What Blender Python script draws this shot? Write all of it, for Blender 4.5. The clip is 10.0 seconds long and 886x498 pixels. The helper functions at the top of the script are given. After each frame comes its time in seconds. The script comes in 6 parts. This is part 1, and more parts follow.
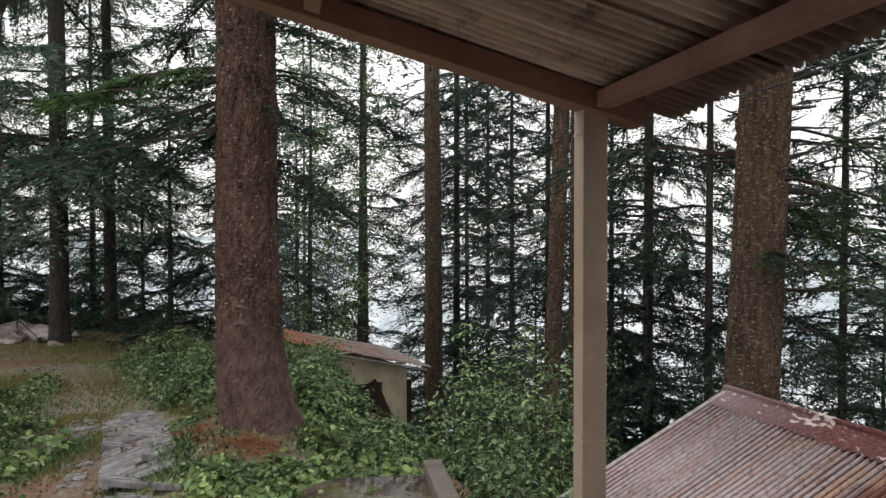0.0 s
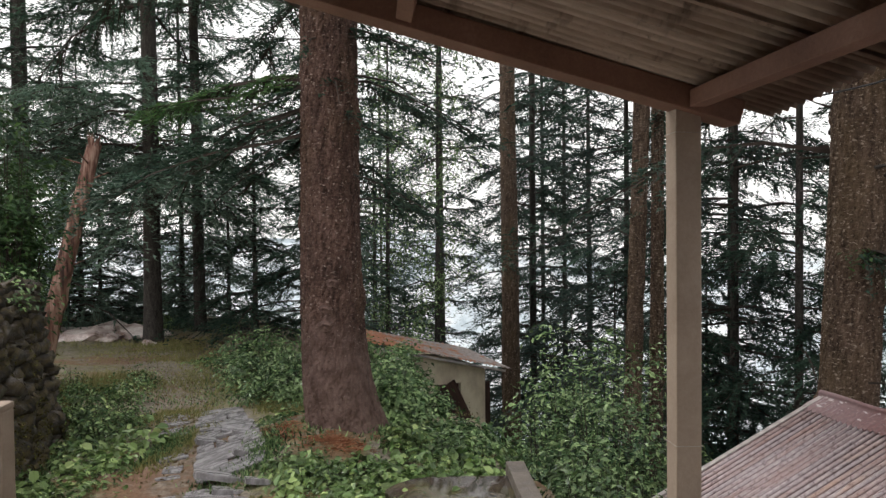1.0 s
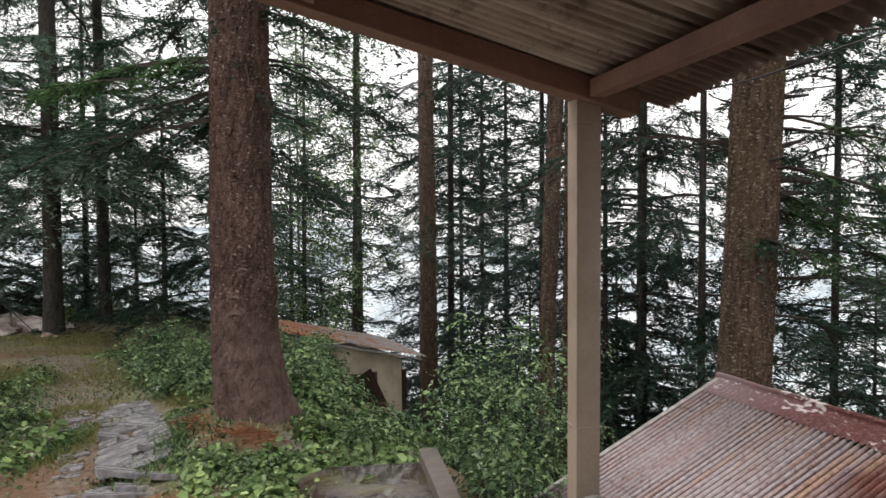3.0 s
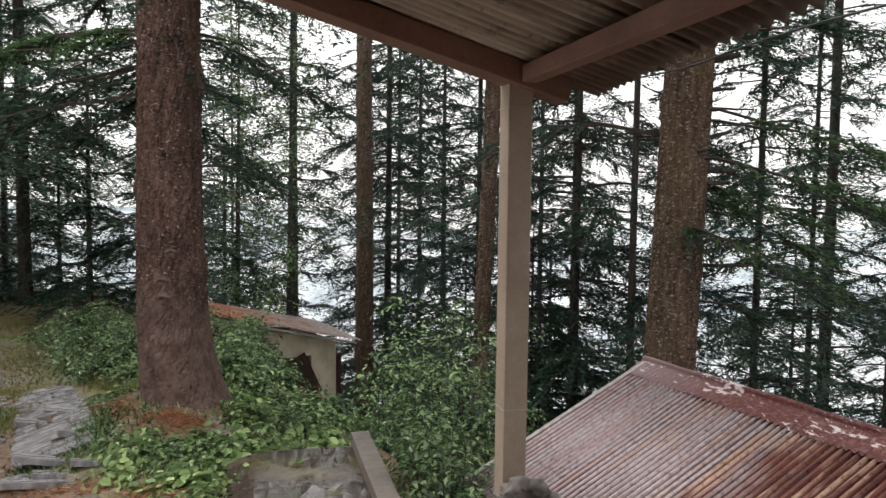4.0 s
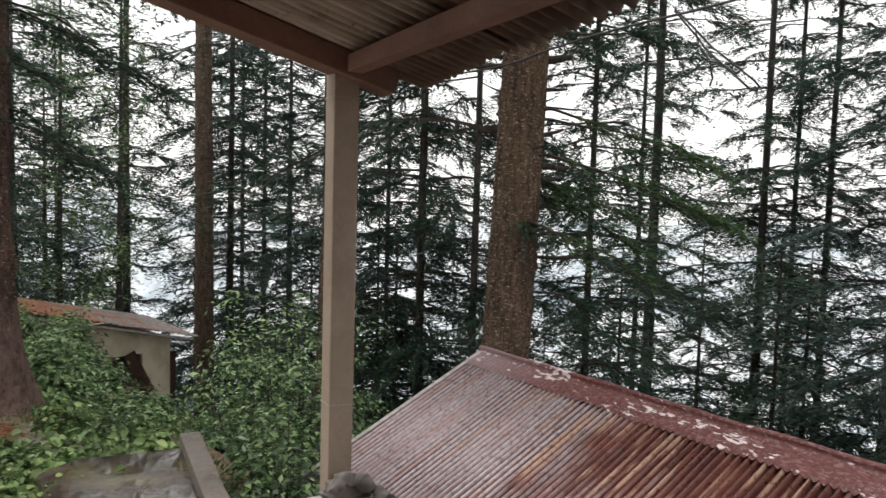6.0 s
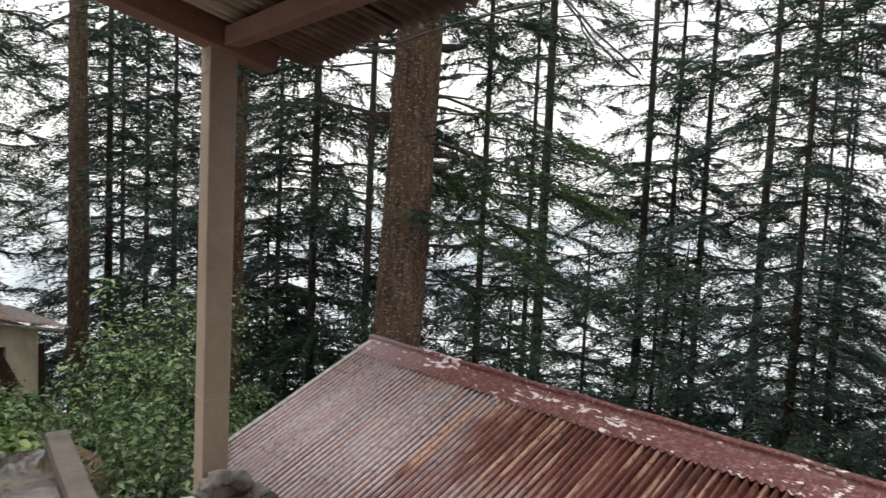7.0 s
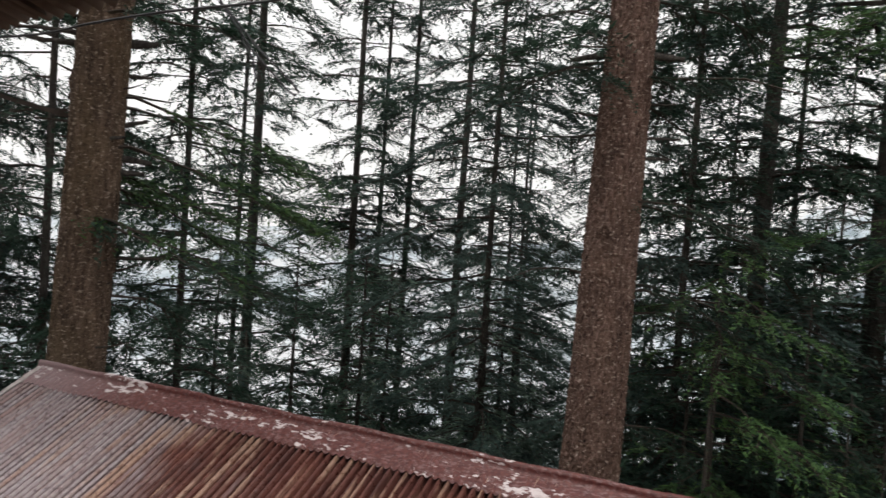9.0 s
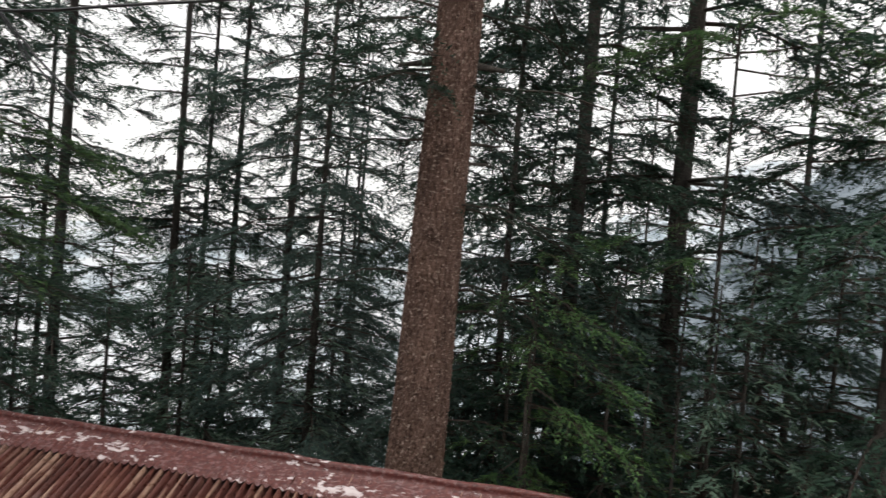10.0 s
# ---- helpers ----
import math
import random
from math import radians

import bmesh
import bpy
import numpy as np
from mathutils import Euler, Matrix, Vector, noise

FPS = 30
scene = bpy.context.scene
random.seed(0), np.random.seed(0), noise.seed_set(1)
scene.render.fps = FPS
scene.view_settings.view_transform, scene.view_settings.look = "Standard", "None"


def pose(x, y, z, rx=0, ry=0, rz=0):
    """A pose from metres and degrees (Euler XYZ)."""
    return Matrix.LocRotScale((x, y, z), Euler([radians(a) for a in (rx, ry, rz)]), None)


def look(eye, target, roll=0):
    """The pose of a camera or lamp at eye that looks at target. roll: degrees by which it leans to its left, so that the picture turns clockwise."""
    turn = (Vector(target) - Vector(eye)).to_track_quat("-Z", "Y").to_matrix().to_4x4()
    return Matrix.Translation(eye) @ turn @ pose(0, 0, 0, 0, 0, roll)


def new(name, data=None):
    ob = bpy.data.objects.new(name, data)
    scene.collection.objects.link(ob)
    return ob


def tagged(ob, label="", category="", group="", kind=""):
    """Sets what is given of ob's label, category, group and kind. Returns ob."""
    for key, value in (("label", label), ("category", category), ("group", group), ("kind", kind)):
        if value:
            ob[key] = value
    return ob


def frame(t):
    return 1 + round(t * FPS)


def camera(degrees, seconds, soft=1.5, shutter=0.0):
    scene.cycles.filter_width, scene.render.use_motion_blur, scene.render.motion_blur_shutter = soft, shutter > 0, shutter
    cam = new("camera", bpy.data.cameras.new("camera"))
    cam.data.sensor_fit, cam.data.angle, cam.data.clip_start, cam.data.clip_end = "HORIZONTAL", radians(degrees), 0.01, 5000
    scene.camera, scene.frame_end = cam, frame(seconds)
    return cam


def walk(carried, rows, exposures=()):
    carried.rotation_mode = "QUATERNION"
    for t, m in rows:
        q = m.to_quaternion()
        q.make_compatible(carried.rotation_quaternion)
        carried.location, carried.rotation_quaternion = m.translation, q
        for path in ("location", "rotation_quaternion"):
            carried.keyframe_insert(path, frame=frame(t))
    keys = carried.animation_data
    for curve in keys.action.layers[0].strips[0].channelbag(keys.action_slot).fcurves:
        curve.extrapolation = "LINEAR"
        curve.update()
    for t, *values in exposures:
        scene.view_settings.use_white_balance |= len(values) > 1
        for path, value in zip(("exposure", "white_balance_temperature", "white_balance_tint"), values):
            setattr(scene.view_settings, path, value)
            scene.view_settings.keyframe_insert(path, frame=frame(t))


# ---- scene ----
# camera: seconds, place in metres, turn in degrees
cam = camera(62.4, 10.0, soft=1.4, shutter=0.35)
ROWS = [
    (0.0, 0.000, 0.000, 1.500, 88.42, 0.13, 0.02),
    (0.5, -0.029, -0.018, 1.503, 87.96, -0.19, 2.21),
    (1.0, -0.055, -0.026, 1.509, 88.51, 0.65, 5.82),
    (1.5, -0.047, -0.032, 1.510, 89.25, 0.74, 4.89),
    (2.0, -0.044, -0.035, 1.513, 90.05, 0.52, 4.27),
    (2.5, -0.020, -0.024, 1.505, 88.84, 0.66, 2.16),
    (4.0, 0.025, -0.007, 1.492, 86.42, -0.66, -5.25),
    (4.5, 0.053, 0.004, 1.491, 85.98, -0.67, -7.60),
    (5.0, 0.077, 0.011, 1.496, 86.34, -0.76, -10.94),
    (5.5, 0.095, 0.004, 1.496, 86.38, -1.11, -13.65),
    (7.0, 0.173, 0.065, 1.483, 85.44, -2.61, -25.11),
    (7.5, 0.205, 0.096, 1.479, 85.89, -3.04, -30.26),
    (8.0, 0.243, 0.058, 1.494, 86.92, -3.58, -38.51),
    (8.5, 0.255, 0.064, 1.482, 87.36, -4.06, -43.80),
    (9.0, 0.279, 0.026, 1.503, 87.56, -3.90, -47.30),
    (9.5, 0.248, -0.079, 1.529, 87.83, -4.49, -54.09),
    (10.0, 0.255, -0.120, 1.546, 88.44, -4.65, -60.22),
]
SIZE = 1.43     # metres for one unit of the plan below: the roof sheets then have their 76 mm waves
walk(cam, [(t, pose(SIZE * x, SIZE * y, SIZE * z, rx, ry, rz)) for t, x, y, z, rx, ry, rz in ROWS],
     exposures=((0.0, 0.05), (1.0, 0.12), (2.5, 0.20), (4.5, 0.22), (5.5, 0.18), (7.5, 0.10), (8.0, 0.0), (8.5, -0.20), (9.5, -0.12), (10.0, -0.05)))

# ---- light: a bright overcast sky after rain ----
world = bpy.data.worlds.new("overcast_sky")
scene.world = world
world.use_nodes = True
wn = world.node_tree
sky = wn.nodes.new("ShaderNodeTexSky")
sky.sky_type, sky.sun_disc = 'NISHITA', False
sky.sun_elevation, sky.sun_rotation = radians(60), radians(-54)
sky.air_density, sky.dust_density = 1.0, 4.0
wet = wn.nodes.new("ShaderNodeMixRGB")
wet.inputs[0].default_value = 0.93
wet.inputs[2].default_value = (10.8, 10.7, 10.55, 1)   # the even cloud layer
wn.links.new(sky.outputs[0], wet.inputs[1])
wbg = wn.nodes["Background"]
wn.links.new(wet.outputs[0], wbg.inputs[0])
wbg.inputs[1].default_value = 0.122
sun_data = bpy.data.lights.new("sun", 'SUN')
sun_data.energy, sun_data.angle, sun_data.color = 2.3, radians(38), (1, 0.97, 0.93)
sun = new("sun", sun_data)
sun.matrix_world = look((-14, 10, 30), (0, 0, 0))


# ---- materials ----
def material(name, build, rough=0.7, metal=0.0, bump=0.0, spec=0.5):
    """build(n) returns colour socket, and optionally height, roughness sockets."""
    m = bpy.data.materials.new(name)
    m.use_nodes = True
    n = Nodes(m.node_tree)
    out = build(n)
    out = out if isinstance(out, tuple) else (out,)
    b = m.node_tree.nodes["Principled BSDF"]
    b.inputs["Roughness"].default_value = rough
    b.inputs["Metallic"].default_value = metal
    b.inputs["Specular IOR Level"].default_value = spec
    n.link(out[0], b.inputs["Base Color"])
    if len(out) > 1 and out[1] is not None:
        bn = n.add("ShaderNodeBump", Strength=1.0, Distance=bump)
        n.link(out[1], bn.inputs["Height"])
        n.link(bn.outputs[0], b.inputs["Normal"])
    if len(out) > 2:
        n.link(out[2], b.inputs["Roughness"])
    return m


class Nodes:
    def __init__(self, tree):
        self.t = tree

    def link(self, a, b):
        self.t.links.new(a, b)

    def add(self, kind, **inputs):
        nd = self.t.nodes.new(kind)
        for k, v in inputs.items():
            k = k.replace("_", " ")
            if hasattr(v, "is_linked"):
                self.link(v, nd.inputs[k])
            else:
                nd.inputs[k].default_value = v
        return nd

    def coords(self, sx=1, sy=1, sz=1, which="Object", off=None):
        tc = self.t.nodes.new("ShaderNodeTexCoord")
        mp = self.t.nodes.new("ShaderNodeMapping")
        mp.inputs["Scale"].default_value = (sx, sy, sz)
        self.link(tc.outputs[which], mp.inputs["Vector"])
        if off is not None:
            self.link(off, mp.inputs["Location"])
        return mp.outputs[0]

    def noise(self, v, scale, detail=4, rough=0.6):
        nd = self.add("ShaderNodeTexNoise", Scale=scale, Detail=detail, Roughness=rough)
        self.link(v, nd.inputs["Vector"])
        return nd.outputs["Fac"]

    def voronoi(self, v, scale, feature='F1'):
        nd = self.t.nodes.new("ShaderNodeTexVoronoi")
        nd.feature = feature
        nd.inputs["Scale"].default_value = scale
        self.link(v, nd.inputs["Vector"])
        return nd.outputs["Distance"]

    def ramp(self, fac, *stops):
        nd = self.t.nodes.new("ShaderNodeValToRGB")
        el = nd.color_ramp.elements
        while len(el) < len(stops):
            el.new(0.5)
        for e, (p, c) in zip(el, stops):
            e.position = p
            e.color = (*c, 1) if len(c) == 3 else (c[0], c[0], c[0], 1)
        self.link(fac, nd.inputs[0])
        return nd.outputs[0]

    def mix(self, fac, a, b, mode='MIX'):
        nd = self.t.nodes.new("ShaderNodeMixRGB")
        nd.blend_type = mode
        for i, v in enumerate((fac, a, b)):
            if hasattr(v, "is_linked"):
                self.link(v, nd.inputs[i])
            elif i:
                nd.inputs[i].default_value = (*v, 1)
            else:
                nd.inputs[i].default_value = v
        return nd.outputs[0]

    def math(self, op, a, b=0.0):
        nd = self.t.nodes.new("ShaderNodeMath")
        nd.operation = op
        for i, v in enumerate((a, b)):
            if hasattr(v, "is_linked"):
                self.link(v, nd.inputs[i])
            else:
                nd.inputs[i].default_value = v
        return nd.outputs[0]

    def random(self):
        return self.t.nodes.new("ShaderNodeObjectInfo").outputs["Random"]

    def island(self):
        return self.t.nodes.new("ShaderNodeNewGeometry").outputs["Random Per Island"]

    def axis(self, which, i):
        s = self.t.nodes.new("ShaderNodeSeparateXYZ")
        tc = self.t.nodes.new("ShaderNodeTexCoord")
        self.link(tc.outputs[which], s.inputs[0])
        return s.outputs[i]


def bark_build(dark, mid, light, moss=0.25, fleck=(0.46, 0.36, 0.31), fine=1.0, much=0.0, worn=0.0):
    """Scaly bark: furrows, small flat scales with pale edges, mossy stains, and a foot rubbed smooth where worn says so."""
    def build(n):
        furrow = n.noise(n.coords(1, 1, 0.22), 20, 5, 0.7)
        scale = n.noise(n.coords(1, 1, 1.5), 34 * fine, 4, 0.7)
        grain = n.noise(n.coords(1, 1, 1.2), 95, 3, 0.7)
        big = n.noise(n.coords(1, 1, 0.5), 1.6, 4)
        hgt = n.math('ADD', n.math('MULTIPLY', furrow, 0.42), n.math('ADD', n.math('MULTIPLY', scale, 0.36), n.math('MULTIPLY', grain, 0.22)))
        col = n.ramp(hgt, (0.40, dark), (0.49, mid), (0.60, light))
        tone = n.ramp(n.noise(n.coords(1, 1, 0.4), 4, 4, 0.7), (0.32, (0.7,) * 3), (0.68, (1.3,) * 3))
        col = n.mix(1.0, col, tone, 'MULTIPLY')
        col = n.mix(n.ramp(big, (0.5, (0,)), (0.75, (moss,))), col, (0.12, 0.085, 0.035))
        flake = n.ramp(n.noise(n.coords(1, 1, 1.7), 30 * fine, 3, 0.6), (0.62 - much, (0,)), (0.67 - much, (0.75,)))
        col = n.mix(flake, col, fleck)
        if worn:
            edge = n.math('ADD', n.axis("Object", 2), n.math('MULTIPLY', n.math('SUBTRACT', n.noise(n.coords(), 2.4, 5, 0.65), 0.5), 1.9))
            rubbed = n.ramp(n.math('MULTIPLY', edge, 0.5), (0.38, (worn,)), (0.62, (0,)))
            col = n.mix(rubbed, col, n.ramp(n.noise(n.coords(1, 1, 0.8), 7, 5, 0.7), (0.34, (0.085, 0.050, 0.042)), (0.66, (0.26, 0.175, 0.155))))
        return col, hgt
    return build


M_BARK = material("deodar_bark", bark_build((0.030, 0.017, 0.012), (0.100, 0.066, 0.048), (0.195, 0.138, 0.102), 0.45, (0.40, 0.32, 0.26), 0.8, 0.03), 0.85, 0, 0.03, 0.25)
M_BARK_SCALY = material("scaly_bark", bark_build((0.036, 0.020, 0.016), (0.118, 0.070, 0.056), (0.205, 0.136, 0.112), 0.1, (0.43, 0.34, 0.29), 0.5, 0.03), 0.85, 0, 0.03, 0.25)
M_BARK_OLD = material("old_worn_bark", bark_build((0.024, 0.013, 0.010), (0.088, 0.050, 0.040), (0.185, 0.118, 0.098), 0.35, (0.42, 0.33, 0.29), 0.8, 0.0, 0.75), 0.85, 0, 0.03, 0.25)
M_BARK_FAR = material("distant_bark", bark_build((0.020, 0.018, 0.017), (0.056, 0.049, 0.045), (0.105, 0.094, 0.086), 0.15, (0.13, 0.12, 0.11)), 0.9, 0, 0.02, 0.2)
M_DEADWOOD = material("stripped_deadwood", lambda n: (n.ramp(n.noise(n.coords(1, 1, 0.12), 14, 5), (0.36, (0.045, 0.022, 0.016)), (0.5, (0.18, 0.085, 0.062)), (0.68, (0.42, 0.28, 0.22))), n.noise(n.coords(1, 1, 0.1), 22)), 0.8, 0, 0.02)


def leaf_build(a, b, c):
    def build(n):
        col = n.ramp(n.island(), (0.0, a), (0.55, b), (1.0, c))
        big = n.noise(n.coords(), 0.7, 2)
        col = n.mix(n.ramp(big, (0.35, (0.0,)), (0.7, (0.45,))), col, c)
        shift = n.ramp(n.random(), (0, (0.75,) * 3), (1, (1.2,) * 3))
        return n.mix(1.0, col, shift, 'MULTIPLY')
    return build


def leaf_material(name, a, b, c, rough=0.45, thin=0.25, spec=0.3):
    m = material(name, leaf_build(a, b, c), rough, 0, 0, spec)
    n = Nodes(m.node_tree)
    bs = m.node_tree.nodes["Principled BSDF"]
    tr = n.add("ShaderNodeBsdfTranslucent")
    n.link(bs.inputs["Base Color"].links[0].from_socket, tr.inputs["Color"])
    mx = n.add("ShaderNodeMixShader", Fac=thin)
    n.link(bs.outputs[0], mx.inputs[1])
    n.link(tr.outputs[0], mx.inputs[2])
    n.link(mx.outputs[0], m.node_tree.nodes["Material Output"].inputs[0])
    return m


M_NEEDLE = leaf_material("deodar_needles", (0.014, 0.034, 0.025), (0.032, 0.068, 0.047), (0.062, 0.112, 0.074), 0.6, 0.3, 0.25)
M_NEEDLE_FRESH = leaf_material("fresh_deodar_needles", (0.032, 0.075, 0.034), (0.065, 0.14, 0.052), (0.12, 0.21, 0.070), 0.55, 0.3, 0.3)
# mist and light put into the colour: paler, bluer needles
M_NEEDLE_MISTY = leaf_material("mist_paled_deodar_needles", (0.054, 0.100, 0.078), (0.115, 0.185, 0.140), (0.185, 0.265, 0.190), 0.6, 0.35, 0.3)
# aerial haze painted into the needle colour of the farther trees
M_NEEDLE_FAR = leaf_material("haze_paled_deodar_needles", (0.026, 0.052, 0.046), (0.048, 0.085, 0.074), (0.080, 0.120, 0.100), 0.65, 0.3, 0.25)
M_SHRUB = leaf_material("shrub_leaves", (0.004, 0.013, 0.006), (0.046, 0.118, 0.048), (0.43, 0.59, 0.27), 0.2, 0.15, 0.45)
M_HERB = leaf_material("herb_leaves", (0.020, 0.056, 0.014), (0.145, 0.260, 0.085), (0.54, 0.66, 0.28), 0.28, 0.18, 0.4)
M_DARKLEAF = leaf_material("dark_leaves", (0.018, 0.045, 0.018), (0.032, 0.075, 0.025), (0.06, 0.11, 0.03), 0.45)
M_MOSS = leaf_material("wall_moss", (0.040, 0.030, 0.014), (0.125, 0.098, 0.036), (0.20, 0.20, 0.06), 0.8, 0.1, 0.2)
M_GRASS = leaf_material("dry_grass", (0.12, 0.15, 0.04), (0.25, 0.25, 0.09), (0.38, 0.32, 0.16), 0.6)
M_REDLEAF = leaf_material("reddish_leaves", (0.14, 0.085, 0.05), (0.24, 0.15, 0.085), (0.20, 0.21, 0.08), 0.5)
M_LITTER = leaf_material("fallen_needles", (0.20, 0.070, 0.036), (0.40, 0.150, 0.072), (0.60, 0.36, 0.22), 0.7, 0.05)
M_TWIG = material("twig_bark", lambda n: n.ramp(n.noise(n.coords(), 9), (0.3, (0.030, 0.022, 0.018)), (0.7, (0.075, 0.055, 0.045))), 0.9)


def wood_paint(a, b, c):
    def build(n):
        g = n.noise(n.coords(1.0, 1.0, 1.0), 3.0, 5, 0.65)
        f = n.noise(n.coords(3, 3, 3), 26, 4, 0.7)
        col = n.ramp(n.math('ADD', n.math('MULTIPLY', g, 0.7), n.math('MULTIPLY', f, 0.3)), (0.3, a), (0.55, b), (0.75, c))
        return col, f
    return build


M_POST = material("weathered_beige_paint", wood_paint((0.29, 0.215, 0.165), (0.40, 0.315, 0.25), (0.48, 0.395, 0.32)), 0.6, 0, 0.002)
M_BEAM = material("brown_timber", wood_paint((0.15, 0.074, 0.053), (0.27, 0.148, 0.112), (0.40, 0.255, 0.205)), 0.65, 0, 0.003)


def porch_sheet_build(n):
    big = n.noise(n.coords(5.0, 0.6, 1), 1.4, 5, 0.6)
    fine = n.noise(n.coords(26, 2.2, 1), 3, 6, 0.75)
    both = n.math('ADD', n.math('MULTIPLY', big, 0.72), n.math('MULTIPLY', fine, 0.28))
    col = n.ramp(both, (0.36, (0.24, 0.170, 0.125)), (0.50, (0.47, 0.375, 0.305)), (0.64, (0.74, 0.64, 0.55)))
    spots = n.ramp(n.noise(n.coords(), 14, 4, 0.7), (0.62, (0,)), (0.68, (0.6,)))
    cross = n.ramp(n.noise(n.coords(2.0, 9.0, 1), 1.2, 4, 0.6), (0.56, (0,)), (0.66, (0.6,)))
    col = n.mix(cross, col, (0.10, 0.068, 0.050))
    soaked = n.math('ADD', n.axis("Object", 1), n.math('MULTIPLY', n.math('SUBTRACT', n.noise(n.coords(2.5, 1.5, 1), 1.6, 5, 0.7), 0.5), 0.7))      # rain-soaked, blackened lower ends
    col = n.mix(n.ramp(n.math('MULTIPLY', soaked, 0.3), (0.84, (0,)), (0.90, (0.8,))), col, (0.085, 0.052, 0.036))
    return n.mix(spots, col, (0.08, 0.055, 0.04)), fine


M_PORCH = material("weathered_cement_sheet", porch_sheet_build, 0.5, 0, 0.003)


def roof_sheet_build(n):
    """Zinc sheet: pale lilac where the zinc lasts, a maroon rust wash towards one end, and tan fingers that run down single waves."""
    along, down = n.axis("Object", 0), n.axis("Object", 1)
    streak = n.noise(n.coords(19.0, 0.5, 0), 1.0, 3, 0.5)
    blot = n.noise(n.coords(1.1, 0.9, 0), 1.3, 5, 0.62)
    grain = n.noise(n.coords(30, 9, 1), 2.2, 4, 0.7)
    zinc = n.ramp(grain, (0.30, (0.31, 0.245, 0.256)), (0.50, (0.44, 0.365, 0.378)), (0.70, (0.58, 0.505, 0.518)))
    zinc = n.mix(n.ramp(n.noise(n.coords(9, 0.7, 0), 1.2, 5, 0.65), (0.46, (0,)), (0.64, (0.62,))), zinc, (0.38, 0.225, 0.19))
    trough = n.math('COSINE', n.math('MULTIPLY', along, 2 * math.pi / 0.053))      # brown trough lines: rust, with the troughs' shade painted in
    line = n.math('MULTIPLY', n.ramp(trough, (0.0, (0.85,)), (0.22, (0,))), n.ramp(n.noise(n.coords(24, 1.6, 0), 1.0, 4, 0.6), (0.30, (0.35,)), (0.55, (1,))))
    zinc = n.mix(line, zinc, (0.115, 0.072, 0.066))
    grow = n.math('MULTIPLY', n.math('SUBTRACT', along, 1.55), 0.40)
    amount = n.math('ADD', grow, n.math('ADD', n.math('MULTIPLY', streak, 0.55), n.math('MULTIPLY', blot, 1.3)))
    maroon = n.ramp(n.noise(n.coords(7.0, 1.0, 0), 1.6, 6, 0.72), (0.34, (0.070, 0.024, 0.019)), (0.52, (0.165, 0.058, 0.044)), (0.70, (0.27, 0.110, 0.078)))
    col = n.mix(n.ramp(n.math('MULTIPLY', amount, 0.5), (0.44, (0,)), (0.60, (0.96,))), zinc, maroon)
    finger = n.math('ADD', n.noise(n.coords(19.0, 0.9, 0), 1.0, 4, 0.62), n.math('MULTIPLY', n.math('SUBTRACT', n.noise(n.coords(1.6, 1.0, 0), 1.1, 3, 0.6), 0.5), 0.5))
    finger = n.math('ADD', finger, n.math('MULTIPLY', n.math('SUBTRACT', down, 0.8), 0.05))
    crest = n.ramp(n.math('ADD', n.math('MULTIPLY', trough, 0.5), 0.5), (0.38, (0.25,)), (0.58, (1,)))
    tan = n.math('MULTIPLY', n.math('MULTIPLY', crest, n.ramp(finger, (0.46, (0,)), (0.53, (0.85,)))), n.ramp(n.math('MULTIPLY', amount, 0.5), (0.36, (0,)), (0.50, (1,))))
    col = n.mix(tan, col, n.ramp(grain, (0.3, (0.37, 0.210, 0.145)), (0.7, (0.60, 0.405, 0.31))))
    return col, grain, n.ramp(grain, (0.35, (0.22,)), (0.65, (0.46,)))


M_ZINC = material("bare_zinc", lambda n: n.ramp(n.noise(n.coords(), 14, 5), (0.3, (0.30, 0.26, 0.25)), (0.7, (0.60, 0.55, 0.53))), 0.45, 0.3)
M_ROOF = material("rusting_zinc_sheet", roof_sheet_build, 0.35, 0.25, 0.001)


def cap_build(n):
    lich = n.noise(n.coords(3.2, 8, 8), 3.4, 5, 0.60)
    where = n.noise(n.coords(1.0, 3, 3), 1.5, 3, 0.6)
    grain = n.noise(n.coords(1, 1, 1), 40, 4)
    near = n.ramp(n.math('MULTIPLY', n.axis("Object", 0), 0.18), (0.02, (1,)), (0.20, (0,)))
    col = n.ramp(grain, (0.3, (0.060, 0.016, 0.015)), (0.7, (0.150, 0.043, 0.036)))
    col = n.mix(n.math('MULTIPLY', near, 0.6), col, (0.34, 0.25, 0.26))
    amount = n.math('ADD', n.math('MULTIPLY', lich, 0.62), n.math('MULTIPLY', where, 0.38))
    col = n.mix(n.ramp(amount, (0.58, (0,)), (0.595, (0.9,))), col, (0.70, 0.62, 0.62))
    col = n.mix(n.ramp(n.noise(n.coords(5, 9, 9), 5, 6, 0.7), (0.52, (0,)), (0.58, (0.35,))), col, (0.33, 0.22, 0.22))
    return col, grain


M_CAP = material("flaking_maroon_paint", cap_build, 0.5, 0.0, 0.001, 0.35)


def concrete(a, b, c, rough=(0.35, 0.8)):
    def build(n):
        big = n.noise(n.coords(), 2.6, 5, 0.6)
        fine = n.noise(n.coords(), 28, 5, 0.7)
        col = n.ramp(n.math('ADD', n.math('MULTIPLY', big, 0.7), n.math('MULTIPLY', fine, 0.3)), (0.32, a), (0.5, b), (0.7, c))
        return col, fine, n.ramp(big, (0.46, (rough[0],)), (0.55, (rough[1],)))
    return build


